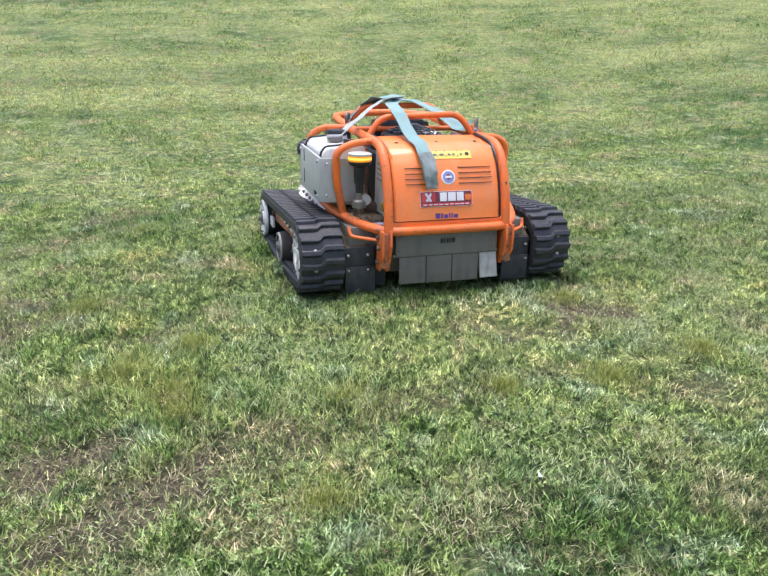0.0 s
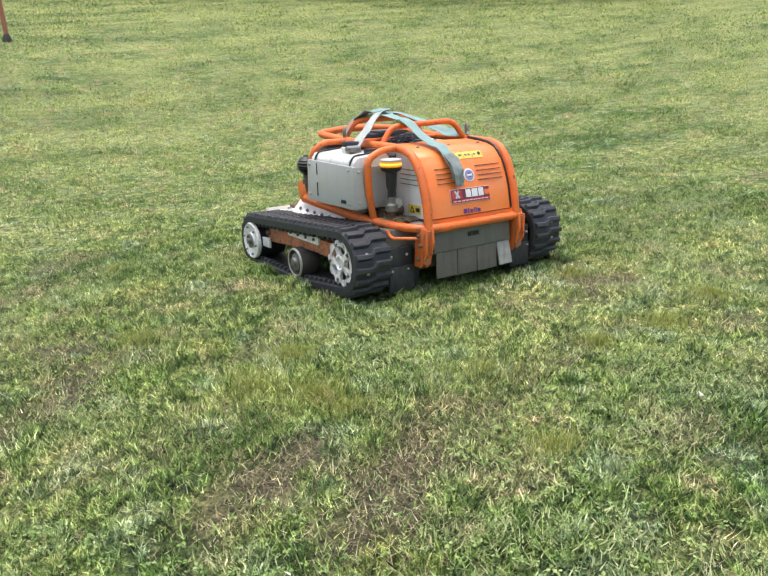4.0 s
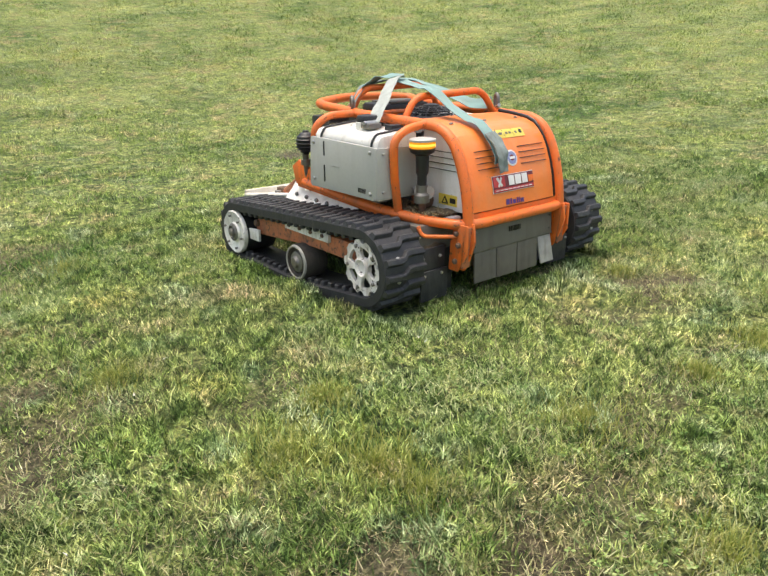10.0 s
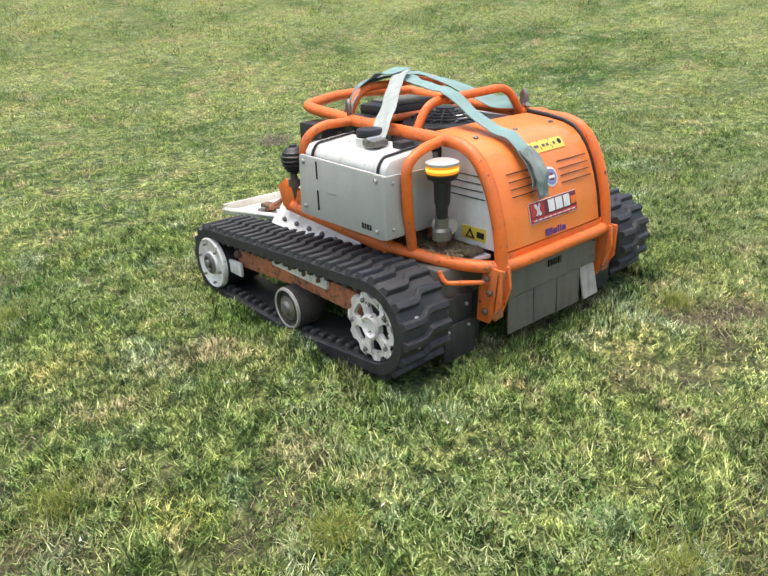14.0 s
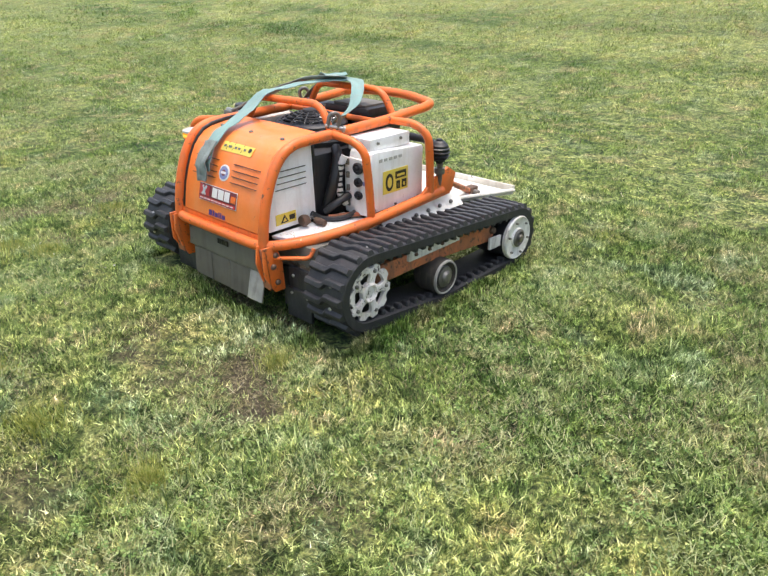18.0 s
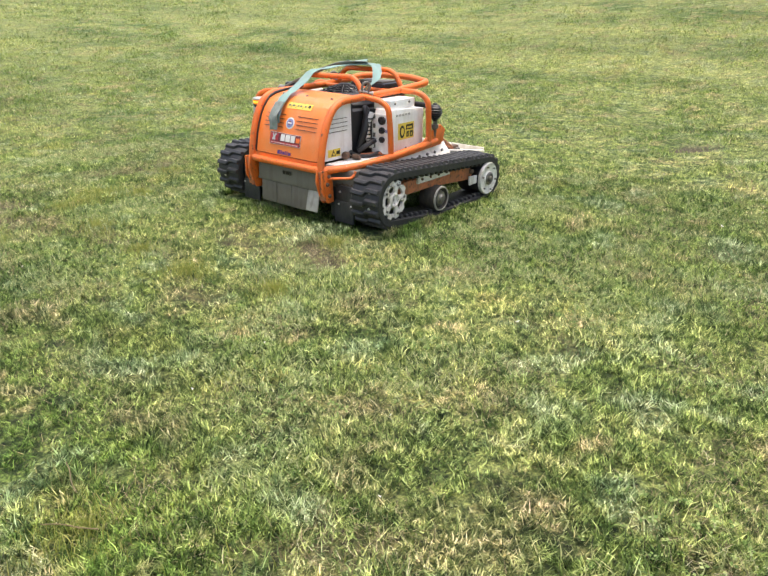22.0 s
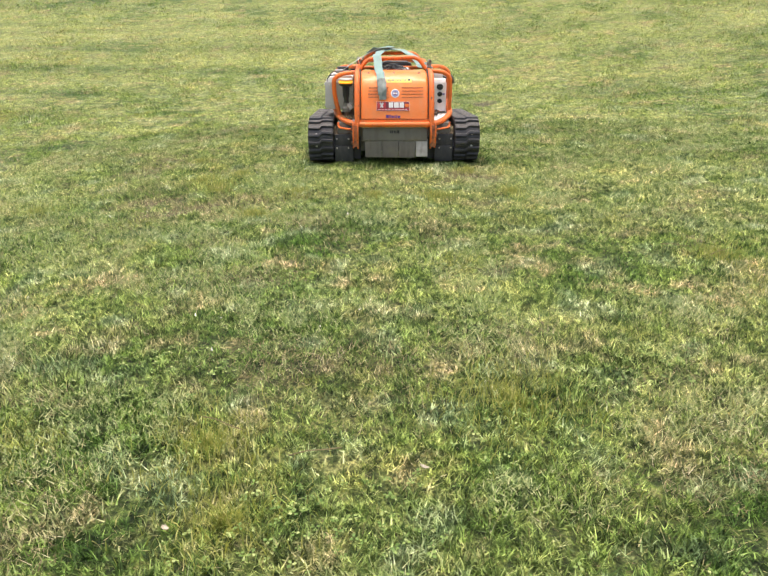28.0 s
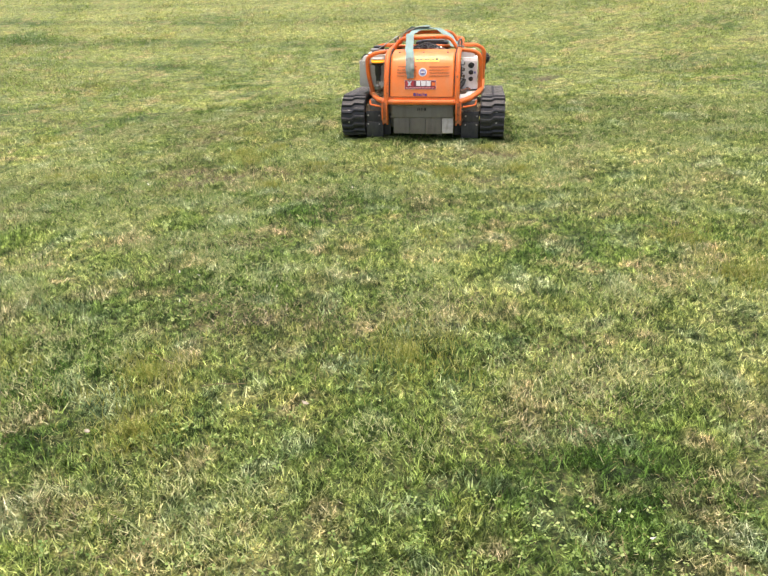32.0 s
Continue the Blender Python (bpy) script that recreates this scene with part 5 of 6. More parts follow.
def build_rear_deck():
    rows = []
    for i in range(7):
        f = i / 6
        half = 0.425 + (0.375 - 0.425) * f
        rows.append([(half * (j / 4 - 1), 0.90 + 0.74 * f, 0.352 - 0.125 * f + 0.004 * math.sin(3 * f)) for j in range(9)])
    d = part("rear_deck", sheet(rows, 0.014), CREAM, mower, "cream-white sloping rear deck plate")
    part("deck_lip", slab([(-0.375, 0.222), (0.375, 0.222), (0.38, 0.262), (-0.38, 0.262)], "y", 1.632, 1.646, 0.003), CREAM, d)
    for s in (-1, 1):
        lip = []
        for f in (0, 0.5, 1):
            half = 0.425 + (0.375 - 0.425) * f
            lip.append((s * half, 0.90 + 0.74 * f, 0.36 - 0.125 * f))
        part("deck_edge", tube(lip, 0.011, 0, 8), CREAM, d)
        r = part("strut", tube([(s * 0.425, 0.945, 0.452), (s * 0.335, 1.285, 0.305)], 0.014, 0, 10), ORANGE_RUST, d, "rusty orange deck strut")
        part("strut_eye", lathe([(0.026, -0.022), (0.026, 0.022)], Matrix.Translation((s * 0.430, 0.935, 0.458)) @ TO_X, 16), RUST, r)
        part("strut_foot", box(s * 0.335 - 0.022, s * 0.335 + 0.022, 1.27, 1.335, 0.255, 0.325, 0.008), RUST, r)
        part("strut_pin", lathe([(0.013, -0.045), (0.013, 0.045)], Matrix.Translation((s * 0.335, 1.30, 0.30)) @ TO_X, 12), STEEL, r)
    for x in (-0.2, 0.0, 0.2):
        part("bolt", lathe([(0.010, 0), (0.010, 0.005), (0.006, 0.009)], pose(x, 0.97, 0.342), 10), STEEL, d)
    part("under_box", box(-0.24, 0.24, 0.92, 1.5, 0.12, 0.20, 0.01), GREY_DARK, d)


build_rear_deck()

SPROCKET, IDLER, ROLLER = (0.192, 0.218, 0.141), (1.212, 0.158, 0.130), (0.655, 0.132, 0.084)


def track_loop(step):
    """The belt's inner line in the y-z plane, drawn tight round sprocket, roller and idler, at even steps: y, z, tangent."""
    cloud = sorted((y + r * math.cos(a), z + r * math.sin(a)) for y, z, r in (SPROCKET, IDLER, (ROLLER[0], ROLLER[1], ROLLER[2] + 0.024)) for a in np.linspace(0, 2 * math.pi, 120, endpoint=False))

    def half(points):
        out = []
        for p in points:
            while len(out) > 1 and (out[-1][0] - out[-2][0]) * (p[1] - out[-2][1]) - (out[-1][1] - out[-2][1]) * (p[0] - out[-2][0]) <= 0:
                out.pop()
            out.append(p)
        return out[:-1]

    hull = half(cloud) + half(cloud[::-1])
    p = np.array(hull + hull[:1])
    run = np.concatenate([[0], np.cumsum(np.hypot(*np.diff(p, axis=0).T))])
    count = int(round(run[-1] / step))
    at = np.arange(count) * run[-1] / count
    y, z = np.interp(at, run, p[:, 0]), np.interp(at, run, p[:, 1])
    ty, tz = np.roll(y, -1) - np.roll(y, 1), np.roll(z, -1) - np.roll(z, 1)
    n = np.hypot(ty, tz)
    return list(zip(y, z, ty / n, tz / n))


def lug_mesh():
    """One tread bar right across the belt, a shallow step in its middle, its flanks sloping."""
    bm = bmesh.new()
    outline = [(-0.100, -0.009), (-0.030, -0.012), (-0.010, -0.010), (0.010, 0.010), (0.030, 0.012), (0.100, 0.009)]
    rows = [[bm.verts.new((x, mid + off, z)) for x, mid in outline] for off, z in ((-0.0165, 0.0), (-0.0115, 0.0155), (-0.008, 0.018), (0.008, 0.018), (0.0115, 0.0155), (0.0165, 0.0))]
    for v in rows[1] + rows[2] + rows[3] + rows[4]:
        v.co.x *= 0.955
    for a, b in zip(rows, rows[1:]):
        for k in range(len(outline) - 1):
            bm.faces.new((a[k], a[k + 1], b[k + 1], b[k]))
    bm.faces.new([q[0] for q in rows])
    bm.faces.new([q[-1] for q in rows][::-1])
    bmesh.ops.recalc_face_normals(bm, faces=bm.faces)
    me = bpy.data.meshes.new("lug")
    bm.to_mesh(me)
    bm.free()
    me.materials.append(RUBBER_EDGE)
    return me


LUG = lug_mesh()
TOOTH = bpy.data.meshes.new("drive_tooth")
tooth_bm = box(-0.018, 0.018, -0.012, 0.012, -0.042, -0.018, 0.004, None, 1)
tooth_bm.to_mesh(TOOTH)
tooth_bm.free()
TOOTH.materials.append(RUBBER_EDGE)


def build_track(s):
    cx, half = s * 0.560, 0.091
    loop = track_loop(0.026)
    bm = bmesh.new()
    rings = []
    for y, z, ty, tz in loop:
        oy, oz = tz, -ty           # outwards
        ring = []
        for x, o in ((cx - half, -0.020), (cx - half, 0.014), (cx - half + 0.006, 0.020), (cx + half - 0.006, 0.020), (cx + half, 0.014), (cx + half, -0.020), (cx + half - 0.004, -0.022), (cx - half + 0.004, -0.022)):
            ring.append(bm.verts.new((x, y + oy * o, z + oz * o)))
        rings.append(ring)
    for a, b in zip(rings, rings[1:] + rings[:1]):
        for k in range(8):
            bm.faces.new((a[k], a[(k + 1) % 8], b[(k + 1) % 8], b[k]))
    bmesh.ops.recalc_face_normals(bm, faces=bm.faces)
    t = part("track", bm, RUBBER, mower, "black ribbed rubber crawler track")
    for y, z, ty, tz in track_loop(0.054):
        out = Vector((0, tz, -ty))
        along = Vector((0, ty, tz))
        m = Matrix.Identity(4)
        x_axis = along.cross(out)
        for r in range(3):
            m[r][0], m[r][1], m[r][2] = x_axis[r], along[r], out[r]
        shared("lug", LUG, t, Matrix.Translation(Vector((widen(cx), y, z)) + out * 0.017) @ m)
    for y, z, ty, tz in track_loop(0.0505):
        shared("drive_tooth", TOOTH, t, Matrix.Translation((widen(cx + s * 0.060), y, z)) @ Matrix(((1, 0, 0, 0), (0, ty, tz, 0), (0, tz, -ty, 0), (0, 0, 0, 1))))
    studs = [p for i, p in enumerate(track_loop(0.027)) if i % 8 == 1]
    for y, z, ty, tz in studs:
        out = Vector((0, tz, -ty))
        part("stud", lathe([(0.008, 0.0), (0.008, 0.004), (0.004, 0.007)], Matrix.Translation(Vector((cx + s * 0.03, y, z)) + out * 0.019) @ out.to_track_quat("Z", "Y").to_matrix().to_4x4(), 8), BRIGHT, t)
    build_running_gear(s)


def build_running_gear(s):
    # front idler
    y, z, r = IDLER
    m = Matrix.Translation((s * 0.568, y, z)) @ OUT[s]
    w = part("idler_wheel", lathe([(0.05, -0.08), (r - 0.024, -0.075), (r - 0.024, 0.074), (r - 0.030, 0.078)], m, 40), BLACK, mower, "white-faced idler wheel with scuffed paint")
    part("wheel_disc", lathe([(0.108, 0.070), (0.108, 0.084), (0.103, 0.089), (0.096, 0.085), (0.050, 0.082), (0.046, 0.090)], m, 40), WORN_WHITE, w, "chipped white wheel disc")
    h = part("hub", lathe([(0.046, 0.080), (0.044, 0.094), (0.034, 0.100), (0.030, 0.092), (0.020, 0.092), (0.018, 0.106), (0.008, 0.110)], m, 24), STEEL, w, "greasy steel hub")
    for k in range(6):
        a = k * math.pi / 3 + 0.3
        part("bolt", lathe([(0.006, 0.088), (0.006, 0.096), (0.003, 0.099)], m @ pose(0.082 * math.cos(a), 0.082 * math.sin(a), 0), 8), STEEL, w)
    # road roller
    y, z, r = ROLLER
    m = Matrix.Translation((s * 0.568, y, z)) @ OUT[s]
    w = part("road_roller", lathe([(0.03, -0.03), (r - 0.010, -0.025), (r - 0.004, -0.01), (r - 0.004, 0.068), (r - 0.010, 0.080), (r - 0.018, 0.084), (r - 0.024, 0.072), (0.045, 0.068)], m, 36), MUDDY, mower, "muddy steel road roller")
    part("rim", lathe([(r - 0.017, 0.082), (r - 0.015, 0.0865), (r - 0.009, 0.086), (r - 0.006, 0.078), (r - 0.017, 0.082)], m, 36, False), FLAP_PALE, w, "pale worn rim")
    part("hub", lathe([(0.050, 0.066), (0.046, 0.080), (0.030, 0.084), (0.022, 0.094), (0.010, 0.096)], m, 20), STEEL, w)
    # sprocket
    y, z, r = SPROCKET
    m = Matrix.Translation((s * 0.568, y, z)) @ OUT[s]
    w = part("sprocket", lathe([(0.05, -0.05), (0.092, -0.045), (0.092, 0.02), (0.05, 0.03)], m, 32), RUBBER, mower, "worn white drive sprocket with teeth")
    plate = bmesh.new()
    rim_in, rim_out, teeth = 0.083, 0.100, 10
    outer = []
    for k in range(teeth * 4):
        a = 2 * math.pi * k / (teeth * 4)
        outer.append((rim_out + (0.014 if k % 4 in (1, 2) else 0.0), a + (-0.05 if k % 4 == 1 else 0.05 if k % 4 == 2 else 0)))
    rings = []
    for lift in (0.060, 0.074):
        rings.append([plate.verts.new(m @ Vector((rr * math.cos(a), rr * math.sin(a), lift))) for rr, a in outer])
        rings.append([plate.verts.new(m @ Vector((rim_in * math.cos(a), rim_in * math.sin(a), lift))) for rr, a in outer])
    n = len(outer)
    for k in range(n):
        j = (k + 1) % n
        plate.faces.new((rings[2][k], rings[2][j], rings[3][j], rings[3][k]))
        plate.faces.new((rings[0][j], rings[0][k], rings[1][k], rings[1][j]))
        plate.faces.new((rings[0][k], rings[0][j], rings[2][j], rings[2][k]))
        plate.faces.new((rings[1][j], rings[1][k], rings[3][k], rings[3][j]))
    part("toothed_rim", plate, SPROCKET_WHITE, w)
    for k in range(5):
        a = k * 2 * math.pi / 5 + 0.35
        spoke = [(0.026, -0.017), (0.044, -0.015), (0.060, -0.014), (0.074, -0.018), (0.085, -0.029), (0.085, 0.029), (0.074, 0.018), (0.060, 0.014), (0.044, 0.015), (0.026, 0.017)]
        bm = slab(spoke, "z", 0.0605, 0.0755, 0.002)
        bmesh.ops.transform(bm, matrix=m @ pose(0, 0, 0, 0, 0, math.degrees(a)), verts=bm.verts)
        part("spoke", bm, SPROCKET_WHITE, w)
        part("bolt", lathe([(0.008, 0.074), (0.008, 0.080), (0.004, 0.083)], m @ pose(0.088 * math.cos(a), 0.088 * math.sin(a), 0), 8), STEEL, w)
    part("hub", lathe([(0.042, 0.058), (0.042, 0.077), (0.034, 0.081), (0.024, 0.070), (0.012, 0.070)], m, 24), SPROCKET_WHITE, w)
    # beam with its bolted plate
    b = part("track_beam", slab([(0.27, 0.205), (0.27, 0.285), (0.60, 0.285), (1.04, 0.262), (1.10, 0.215), (1.06, 0.168), (0.60, 0.205)], "x", s * 0.525, s * 0.605, 0.008), ORANGE_RUST, mower, "rusty orange track beam")
    part("beam_plate", slab([(0.45, 0.256), (0.45, 0.306), (0.79, 0.300), (0.79, 0.256)], "x", s * 0.606, s * 0.620, 0.003), WORN_WHITE, b, "dirty white bolted plate")
    for k in range(4):
        add_bolt(b, s * 0.620, 0.490 + 0.086 * k, 0.281 - 0.001 * k, OUT[s], 0.009, RUST)
    part("idler_fork", slab([(1.02, 0.14), (1.02, 0.20), (1.20, 0.185), (1.20, 0.14)], "x", s * 0.616, s * 0.628, 0.003), WORN_WHITE, b)
    part("axle_mount", box(min(s * 0.43, s * 0.56), max(s * 0.43, s * 0.56), 0.35, 0.95, 0.18, 0.26, 0.01), GREY_DARK, b)
    add_bolt(b, s * 0.606, 1.06, 0.225, OUT[s], 0.018, RUST)


mirror_pair(build_track)


def build_clippings():
    """Dry bits of cut grass lying on the machine's ledges."""
    rng = np.random.RandomState(61)
    xs, ys, zs = [], [], []
    for x0, x1, y0, y1, z, n in ((-0.42, -0.285, 0.08, 0.40, 0.408, 900), (0.29, 0.40, 0.08, 0.30, 0.392, 60), (-0.48, -0.34, 0.10, 0.36, 0.318, 500), (0.34, 0.48, 0.10, 0.36, 0.318, 500),
                                 (-0.25, 0.25, -0.002, 0.012, 0.349, 120), (-0.30, 0.30, 1.10, 1.40, 0.345, 40), (-0.50, -0.34, 0.33, 0.72, 0.724, 60)):
        xs.append(x0 + (x1 - x0) * rng.rand(n))
        ys.append(y0 + (y1 - y0) * rng.rand(n))
        zs.append(np.full(n, z) - 0.006 * rng.rand(n))
    x, y, z = np.concatenate(xs), np.concatenate(ys), np.concatenate(zs)
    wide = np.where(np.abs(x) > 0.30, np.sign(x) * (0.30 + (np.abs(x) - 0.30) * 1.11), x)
    bits = blade_mesh("cut_grass", STRAW, wide, y, 0.008 + 0.014 * rng.rand(len(x)), 0.0016 + 0.002 * rng.rand(len(x)), rng, (0.8, 1.0), lift=z - ground_z(wide, y), flat=True)
    tagged(bits, "dry cut grass lying on the mower's ledges", "cut grass", kind="stuff")


build_clippings()


# ---- lashing strap thrown over the engine ----
strap = tagged(new("lashing_strap"), "loose mint-green lashing strap draped over the mower's hoops", "strap")
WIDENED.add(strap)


def ribbon(points, width, thick=0.0028, twist=None, crumple=0.0025, seed=1):
    """A webbing band along points; width: one, or one for each point; twist: the band's across-direction at each point, or straight across x."""
    rng = random.Random(seed)
    pts = [Vector(p) for p in points]
    wide = list(width) if isinstance(width, (list, tuple)) else [width] * len(pts)
    fine, ways, widths = [], [], []
    tw = [Vector(t).normalized() for t in (twist or [(1, 0, 0)] * len(pts))]
    for i in range(len(pts) - 1):
        p0, p1, p2, p3 = pts[max(i - 1, 0)], pts[i], pts[i + 1], pts[min(i + 2, len(pts) - 1)]
        for k in range(6):
            s = k / 6
            fine.append(0.5 * (2 * p1 + (p2 - p0) * s + (2 * p0 - 5 * p1 + 4 * p2 - p3) * s * s + (3 * p1 - p0 - 3 * p2 + p3) * s ** 3))
            ways.append(tw[i].lerp(tw[i + 1], s).normalized())
            widths.append(wide[i] * (1 - s) + wide[i + 1] * s)
    fine.append(pts[-1])
    ways.append(tw[-1])
    widths.append(wide[-1])
    a, b = rng.uniform(0, 6), rng.uniform(0, 6)
    rows = []
    for i, (p, w, d) in enumerate(zip(fine, ways, widths)):
        ahead = (fine[min(i + 1, len(fine) - 1)] - fine[max(i - 1, 0)]).normalized()
        out = w.cross(ahead).normalized()
        row = []
        for f in (-0.5, -0.3, -0.1, 0.1, 0.3, 0.5):
            wave = math.sin(0.9 * i + a + 5 * f) * 0.6 + math.sin(0.37 * i + b - 7 * f) + rng.uniform(-0.4, 0.4)
            row.append(p + w * (d * f + crumple * 0.6 * math.sin(0.5 * i + b)) + out * crumple * wave)
        rows.append(row)
    return sheet(rows, thick)


y0 = hood_point(0.545)[0]
part("webbing", ribbon([(-0.096, y0 - 0.012, 0.588), (-0.096, 0.022, 0.625), (-0.100, 0.056, 0.675), (-0.110, 0.125, 0.734), (-0.120, 0.20, 0.762), (-0.128, 0.30, 0.808), (-0.132, 0.385, 0.858), (-0.120, 0.46, 0.868),
                        (-0.10, 0.58, 0.876), (-0.04, 0.70, 0.884), (0.02, 0.78, 0.880)], 0.066,
                       twist=[(1, 0.1, 0.1), (1, 0.1, 0.1), (1, 0.1, 0.15), (1, 0.2, 0.1), (1, 0.2, 0.1), (1, 0.1, 0), (1, 0, 0), (1, 0.2, 0.1), (1, -0.3, 0), (1, -0.5, 0), (0.6, 1, 0)]), STRAP, strap, "mint-green webbing hanging down the hood")
part("strap_end", ribbon([(-0.090, y0 - 0.036, 0.552), (-0.094, y0 - 0.032, 0.585), (-0.096, 0.004, 0.625), (-0.099, 0.036, 0.668), (-0.103, 0.070, 0.706)], [0.052, 0.060, 0.064, 0.067, 0.068], 0.005, [(1, 0.1, 0.1), (1, 0.15, 0.05), (1, 0.0, 0.12), (1, 0.15, 0.1), (1, 0.15, 0.1)]), STRAP_GREY, strap, "dirty grey frayed strap end")
part("webbing", ribbon([(-0.06, 0.74, 0.884), (0.05, 0.76, 0.880), (0.13, 0.70, 0.858), (0.20, 0.60, 0.812), (0.232, 0.50, 0.775), (0.272, 0.41, 0.78)], 0.062,
                       twist=[(0.4, 1, 0), (0.4, 1, 0.1), (0.5, 1, 0.3), (0.8, 0.5, 0.5), (0.8, 0.3, 0.6), (0.5, 0.3, 0.9)]), STRAP, strap, "mint-green webbing between the hoops")
part("webbing", ribbon([(-0.02, 0.78, 0.882), (-0.12, 0.81, 0.872), (-0.20, 0.79, 0.852), (-0.262, 0.765, 0.80), (-0.290, 0.75, 0.768)], 0.050, twist=[(0.3, 1, 0), (0.2, 1, 0.1), (0.3, 1, 0.2), (0.4, 0.8, 0.5), (0.2, 0.9, 0.4)]), STRAP_GREY, strap)
part("webbing", ribbon([(0.0, 0.76, 0.892), (-0.09, 0.68, 0.892), (-0.19, 0.60, 0.866), (-0.29, 0.525, 0.815), (-0.365, 0.465, 0.765), (-0.415, 0.428, 0.735)], 0.064,
                       twist=[(0.6, -0.9, 0.2), (0.5, -0.82, 0.3), (0.5, -0.82, 0.36), (0.5, -0.82, 0.36), (0.45, -0.85, 0.3), (0.4, -0.9, 0.2)]), STRAP_PALE, strap, "bleached grey webbing over the tank")
part("tail", ribbon([(0.01, 0.735, 0.905), (-0.06, 0.755, 0.903), (-0.13, 0.775, 0.888), (-0.205, 0.785, 0.855)], [0.030, 0.075, 0.090, 0.060], twist=[(0.6, 0.6, 0.1), (0.6, 0.7, 0.2), (0.5, 0.5, -0.2), (0.5, 0.6, 0.1)]), STRAP, strap, "folded mint strap tail")
part("stitched_tag", ribbon([(-0.072, 0.026, 0.640), (-0.072, 0.034, 0.655)], 0.012, 0.002), BLUE_PRINT, strap, "small blue tag sewn to the strap")
part("ratchet", box(-0.455, -0.395, 0.395, 0.455, 0.714, 0.738, 0.008), STEEL, strap, "small steel ratchet buckle")
part("ratchet_bar", tube([(-0.46, 0.425, 0.738), (-0.39, 0.425, 0.738)], 0.008, 0, 8), BRIGHT, strap)
for name_x, sy, sz, lean in ((-0.288, 0.752, 0.775, -16), (0.292, 0.392, 0.778, 14)):
    arc = [(0.022 * math.cos(a * math.pi / 10), 0, 0.018 + 0.024 * math.sin(a * math.pi / 10)) for a in range(11)]
    bow = tube([(0.019, 0, -0.022)] + arc + [(-0.019, 0, -0.022)], 0.0085, 0.01, 10)
    bmesh.ops.transform(bow, matrix=pose(name_x, sy, sz, 0, lean, 60), verts=bow.verts)
    sh = part("shackle", bow, STEEL, strap, "zinc bow shackle on the tube")
    part("shackle_pin", lathe([(0.008, -0.036), (0.008, 0.036), (0.014, 0.037), (0.014, 0.046)], pose(name_x, sy, sz - 0.014, 0, 90 + lean, 60), 12), BRIGHT, sh)

# ---- single dry stalks lying in the lawn ----
stalk_mesh = bpy.data.meshes.new("dry_stalk")
sbm = tube([(-0.075, 0, 0), (-0.02, 0.003, 0.006), (0.03, -0.002, 0.004), (0.075, 0.004, 0.0)], 0.0017, 0.02, 6)
sbm.to_mesh(stalk_mesh)
sbm.free()
stalk_mesh.materials.append(STRAW)
for sx, sy, turn in ((1.58, -2.25, 32), (1.40, -2.15, -20), (-0.33, -3.89, 12), (-0.62, -3.75, -30)):
    st = new("dry_stalk", stalk_mesh)
    st.matrix_world = pose(sx, sy, float(ground_z(sx, sy)) + 0.034, 0, 0, turn)
    tagged(st, "thin pale dry stalk lying on the grass", "stalk", "stalks in the lawn")

# ---- far edge of the field ----
FAR = radians(31)


def at_far(dist, side):
    """A place by the distance along the way to the trees and the offset across it."""
    x, y = math.sin(FAR) * dist + math.cos(FAR) * side, math.cos(FAR) * dist - math.sin(FAR) * side
    return x, y, float(ground_z(x, y))


px, py = 0.40, 18.75
pz = float(ground_z(px, py))
pole = tagged(new("marker_pole"), "thin weathered red pole standing in the lawn", "pole")
pole.location = (px, py, pz)
part("shaft", lathe([(0.060, -0.05), (0.057, 1.4), (0.050, 3.4)], pose(0, 0, 0, 0, -2, 0), 14), POLE_RED, pole)
part("base_tuft", lathe([(0.13, -0.05), (0.11, 0.06), (0.075, 0.14), (0.058, 0.17)], pose(0, 0, 0), 16), BARK, pole, "dark collar of weeds at the base")


def fence_post():
    p = tagged(new("fence_post"), "slim white fence post at the field's edge", "fence post", "fence along the field")
    part("post", lathe([(0.035, -0.2), (0.035, 1.15), (0.022, 1.2)], pose(0, 0, 0), 10), POST_WHITE, p)
    part("insulator", lathe([(0.02, 0.0), (0.03, 0.03), (0.02, 0.06)], pose(0, -0.05, 0.85), 8), BLACK, p)
    return p


first = fence_post()
first.matrix_basis = Matrix.Translation(at_far(33.2, -16.2))
for k in range(1, 8):
    copy_thing(first, Matrix.Translation(at_far(33.2 + 0.2 * (k % 3), -16.2 + 4.6 * k)) @ pose(0, 0, 0, 2 * (k % 3 - 1), 1.5 * (k % 2), 40 * k))


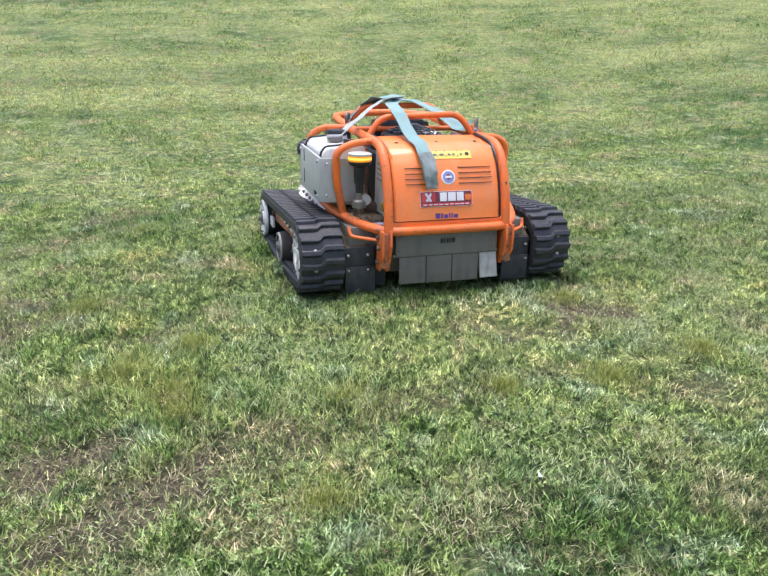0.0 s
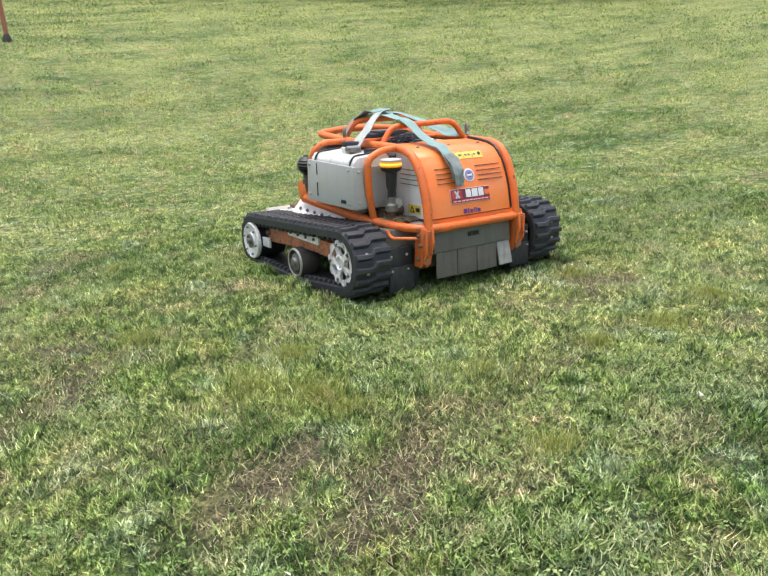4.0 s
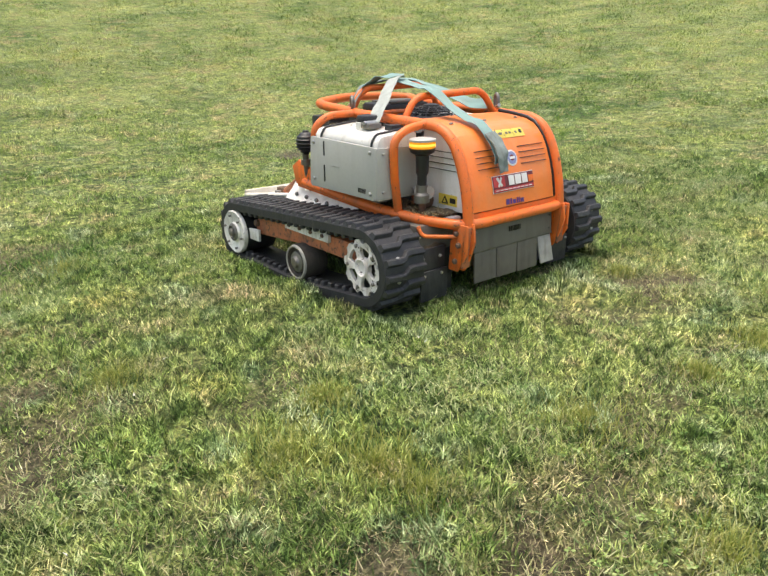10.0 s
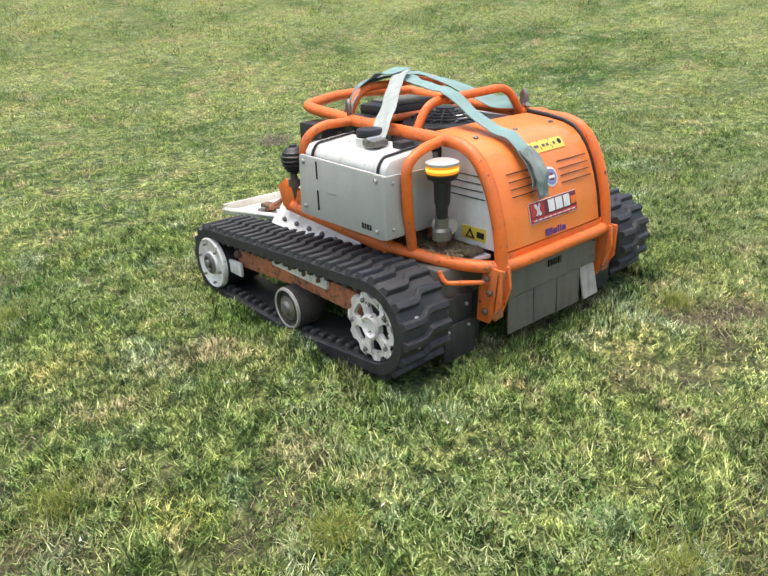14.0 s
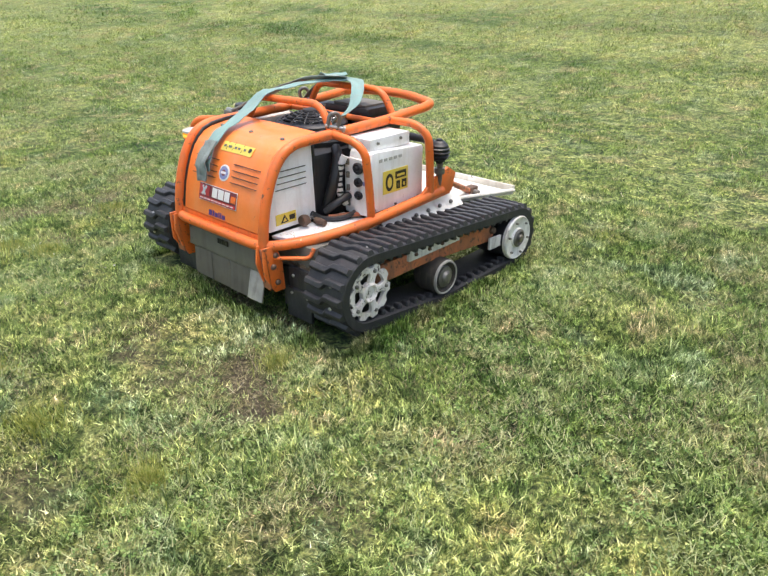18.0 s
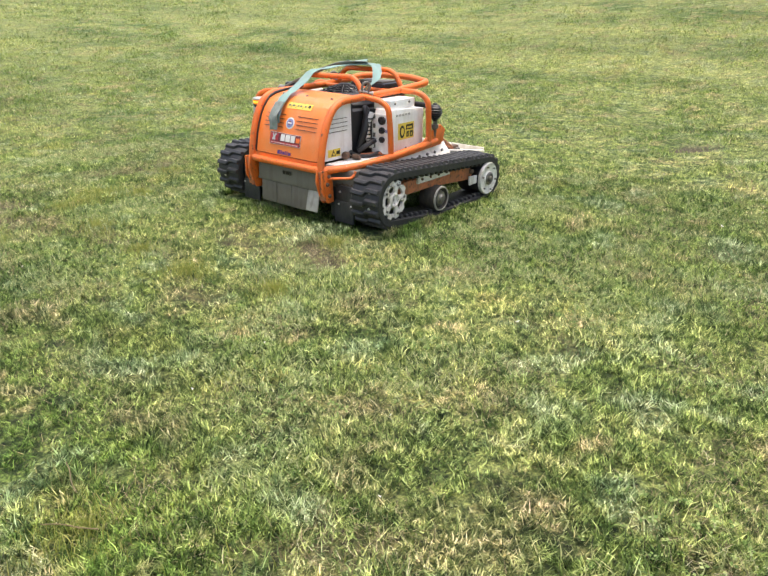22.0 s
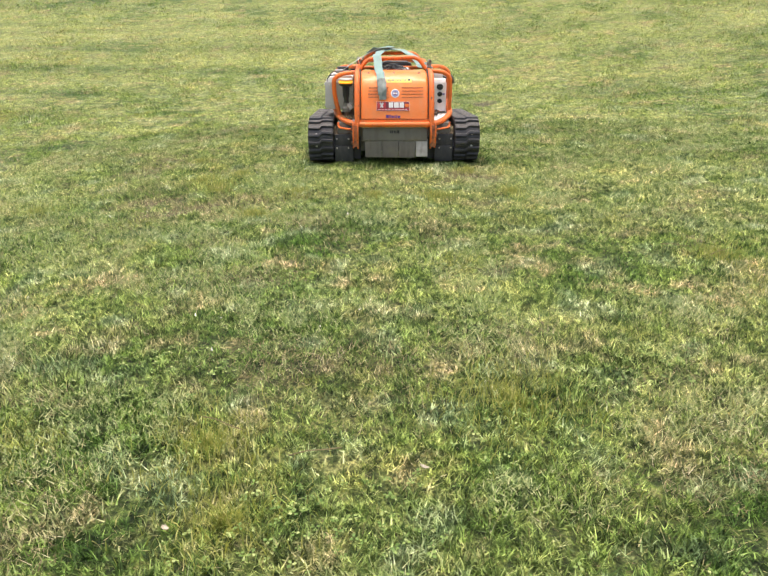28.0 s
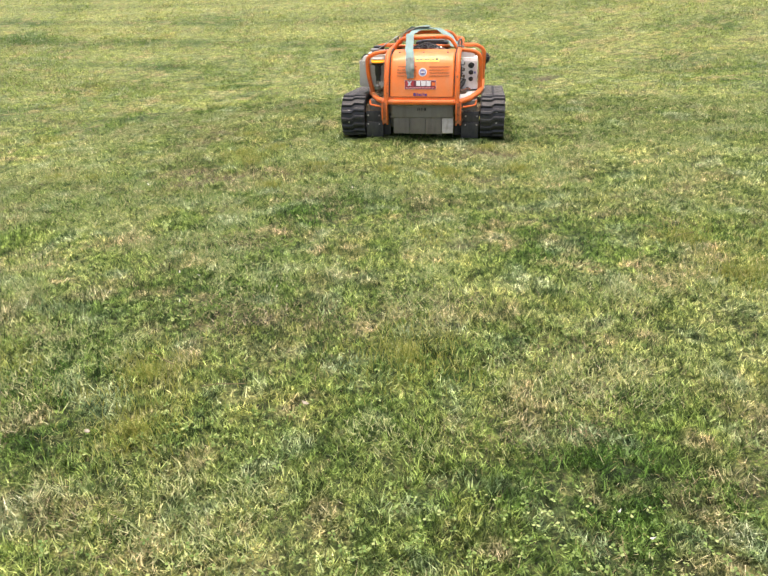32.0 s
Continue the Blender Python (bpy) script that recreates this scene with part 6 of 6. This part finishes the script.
def build_tree(dist, side, r, seed):
    rng = random.Random(seed)
    nr = np.random.RandomState(seed)
    t = tagged(new("tree"), "dark-trunked broadleaf tree behind the fence", "tree", "trees at the field's edge")
    t.location = at_far(dist, side)
    part("trunk", tube([(0, 0, -0.3), (0.03, 0.02, 0.4), (0.06, -0.05, 2.4), (0.0, 0.1, 4.6), (0.1, 0.0, 6.5)], r, 0.4, 14), BARK, t)
    part("root_flare", lathe([(r * 1.8, -0.25), (r * 1.35, 0.12), (r * 1.05, 0.5)], pose(0, 0, 0), 14), BARK, t)
    ends = []
    for k in range(7):
        a, h = k * 2.4 + rng.random(), 2.6 + 0.55 * k
        reach = 5.4 - 0.35 * k
        e = (reach * math.cos(a), reach * math.sin(a), h + 1.3)
        part("limb", tube([(0, 0, h), (0.5 * e[0], 0.5 * e[1], h + 0.5), e], r * 0.3, 0.3, 8), BARK, t)
        ends.append(e)
    ends.append((0, 0, 7.2))
    c = np.concatenate([np.array(e) + nr.randn(1300, 3) * (1.6, 1.6, 0.8) for e in ends])
    a = nr.randn(len(c), 3)
    a /= np.linalg.norm(a, axis=1, keepdims=True)
    b = np.cross(a, nr.randn(len(c), 3))
    b /= np.linalg.norm(b, axis=1, keepdims=True)
    v = np.stack([c - a * 0.26, c + b * 0.18, c + a * 0.26, c - b * 0.18], 1).reshape(-1, 3)
    me = bpy.data.meshes.new("crown")
    me.from_pydata(v.tolist(), [], np.arange(len(v)).reshape(-1, 4).tolist())
    me.materials.append(HEDGE_LEAF)
    crown = new("crown", me)
    crown.parent = t
    return t


for dist, side, r, seed in ((35.5, -8.2, 0.34, 1), (36.0, 2.6, 0.36, 2), (35.0, 12.3, 0.30, 3), (35.4, 15.2, 0.32, 4), (36.5, -17.5, 0.35, 5)):
    build_tree(dist, side, r, seed)


def build_hedge(dist, side, length, height, seed):
    nr = np.random.RandomState(seed)
    n = int(length * height * 420)
    u, w, d = nr.rand(n) * length - length / 2, nr.rand(n) ** 0.8, nr.randn(n) * 0.45
    top = height * (0.75 + 0.35 * drift(u + 31 * seed, u * 0 + seed, 0.9))
    h = w * top
    x = math.sin(FAR) * (dist + d) + math.cos(FAR) * (side + u)
    y = math.cos(FAR) * (dist + d) - math.sin(FAR) * (side + u)
    c = np.stack([x, y, ground_z(x, y) + h], -1)
    a = nr.randn(n, 3)
    a /= np.linalg.norm(a, axis=1, keepdims=True)
    b = np.cross(a, nr.randn(n, 3))
    b /= np.linalg.norm(b, axis=1, keepdims=True)
    v = np.stack([c - a * 0.10, c + b * 0.06, c + a * 0.10, c - b * 0.06], 1).reshape(-1, 3)
    me = bpy.data.meshes.new("hedge")
    me.from_pydata(v.tolist(), [], np.arange(len(v)).reshape(-1, 4).tolist())
    me.materials.append(HEDGE_LEAF)
    return tagged(new("hedge", me), "loose bright-green hedge bordering the field", "hedge", "hedges at the field's edge")


for side, length, height, seed in ((-13, 10, 2.7, 1), (-3, 10, 2.5, 2), (7, 10, 2.6, 3), (17, 10, 2.8, 4), (-22, 9, 2.8, 5), (27, 10, 2.7, 6), (-31, 9, 2.7, 7)):
    build_hedge(37.5, side, length, height, seed)
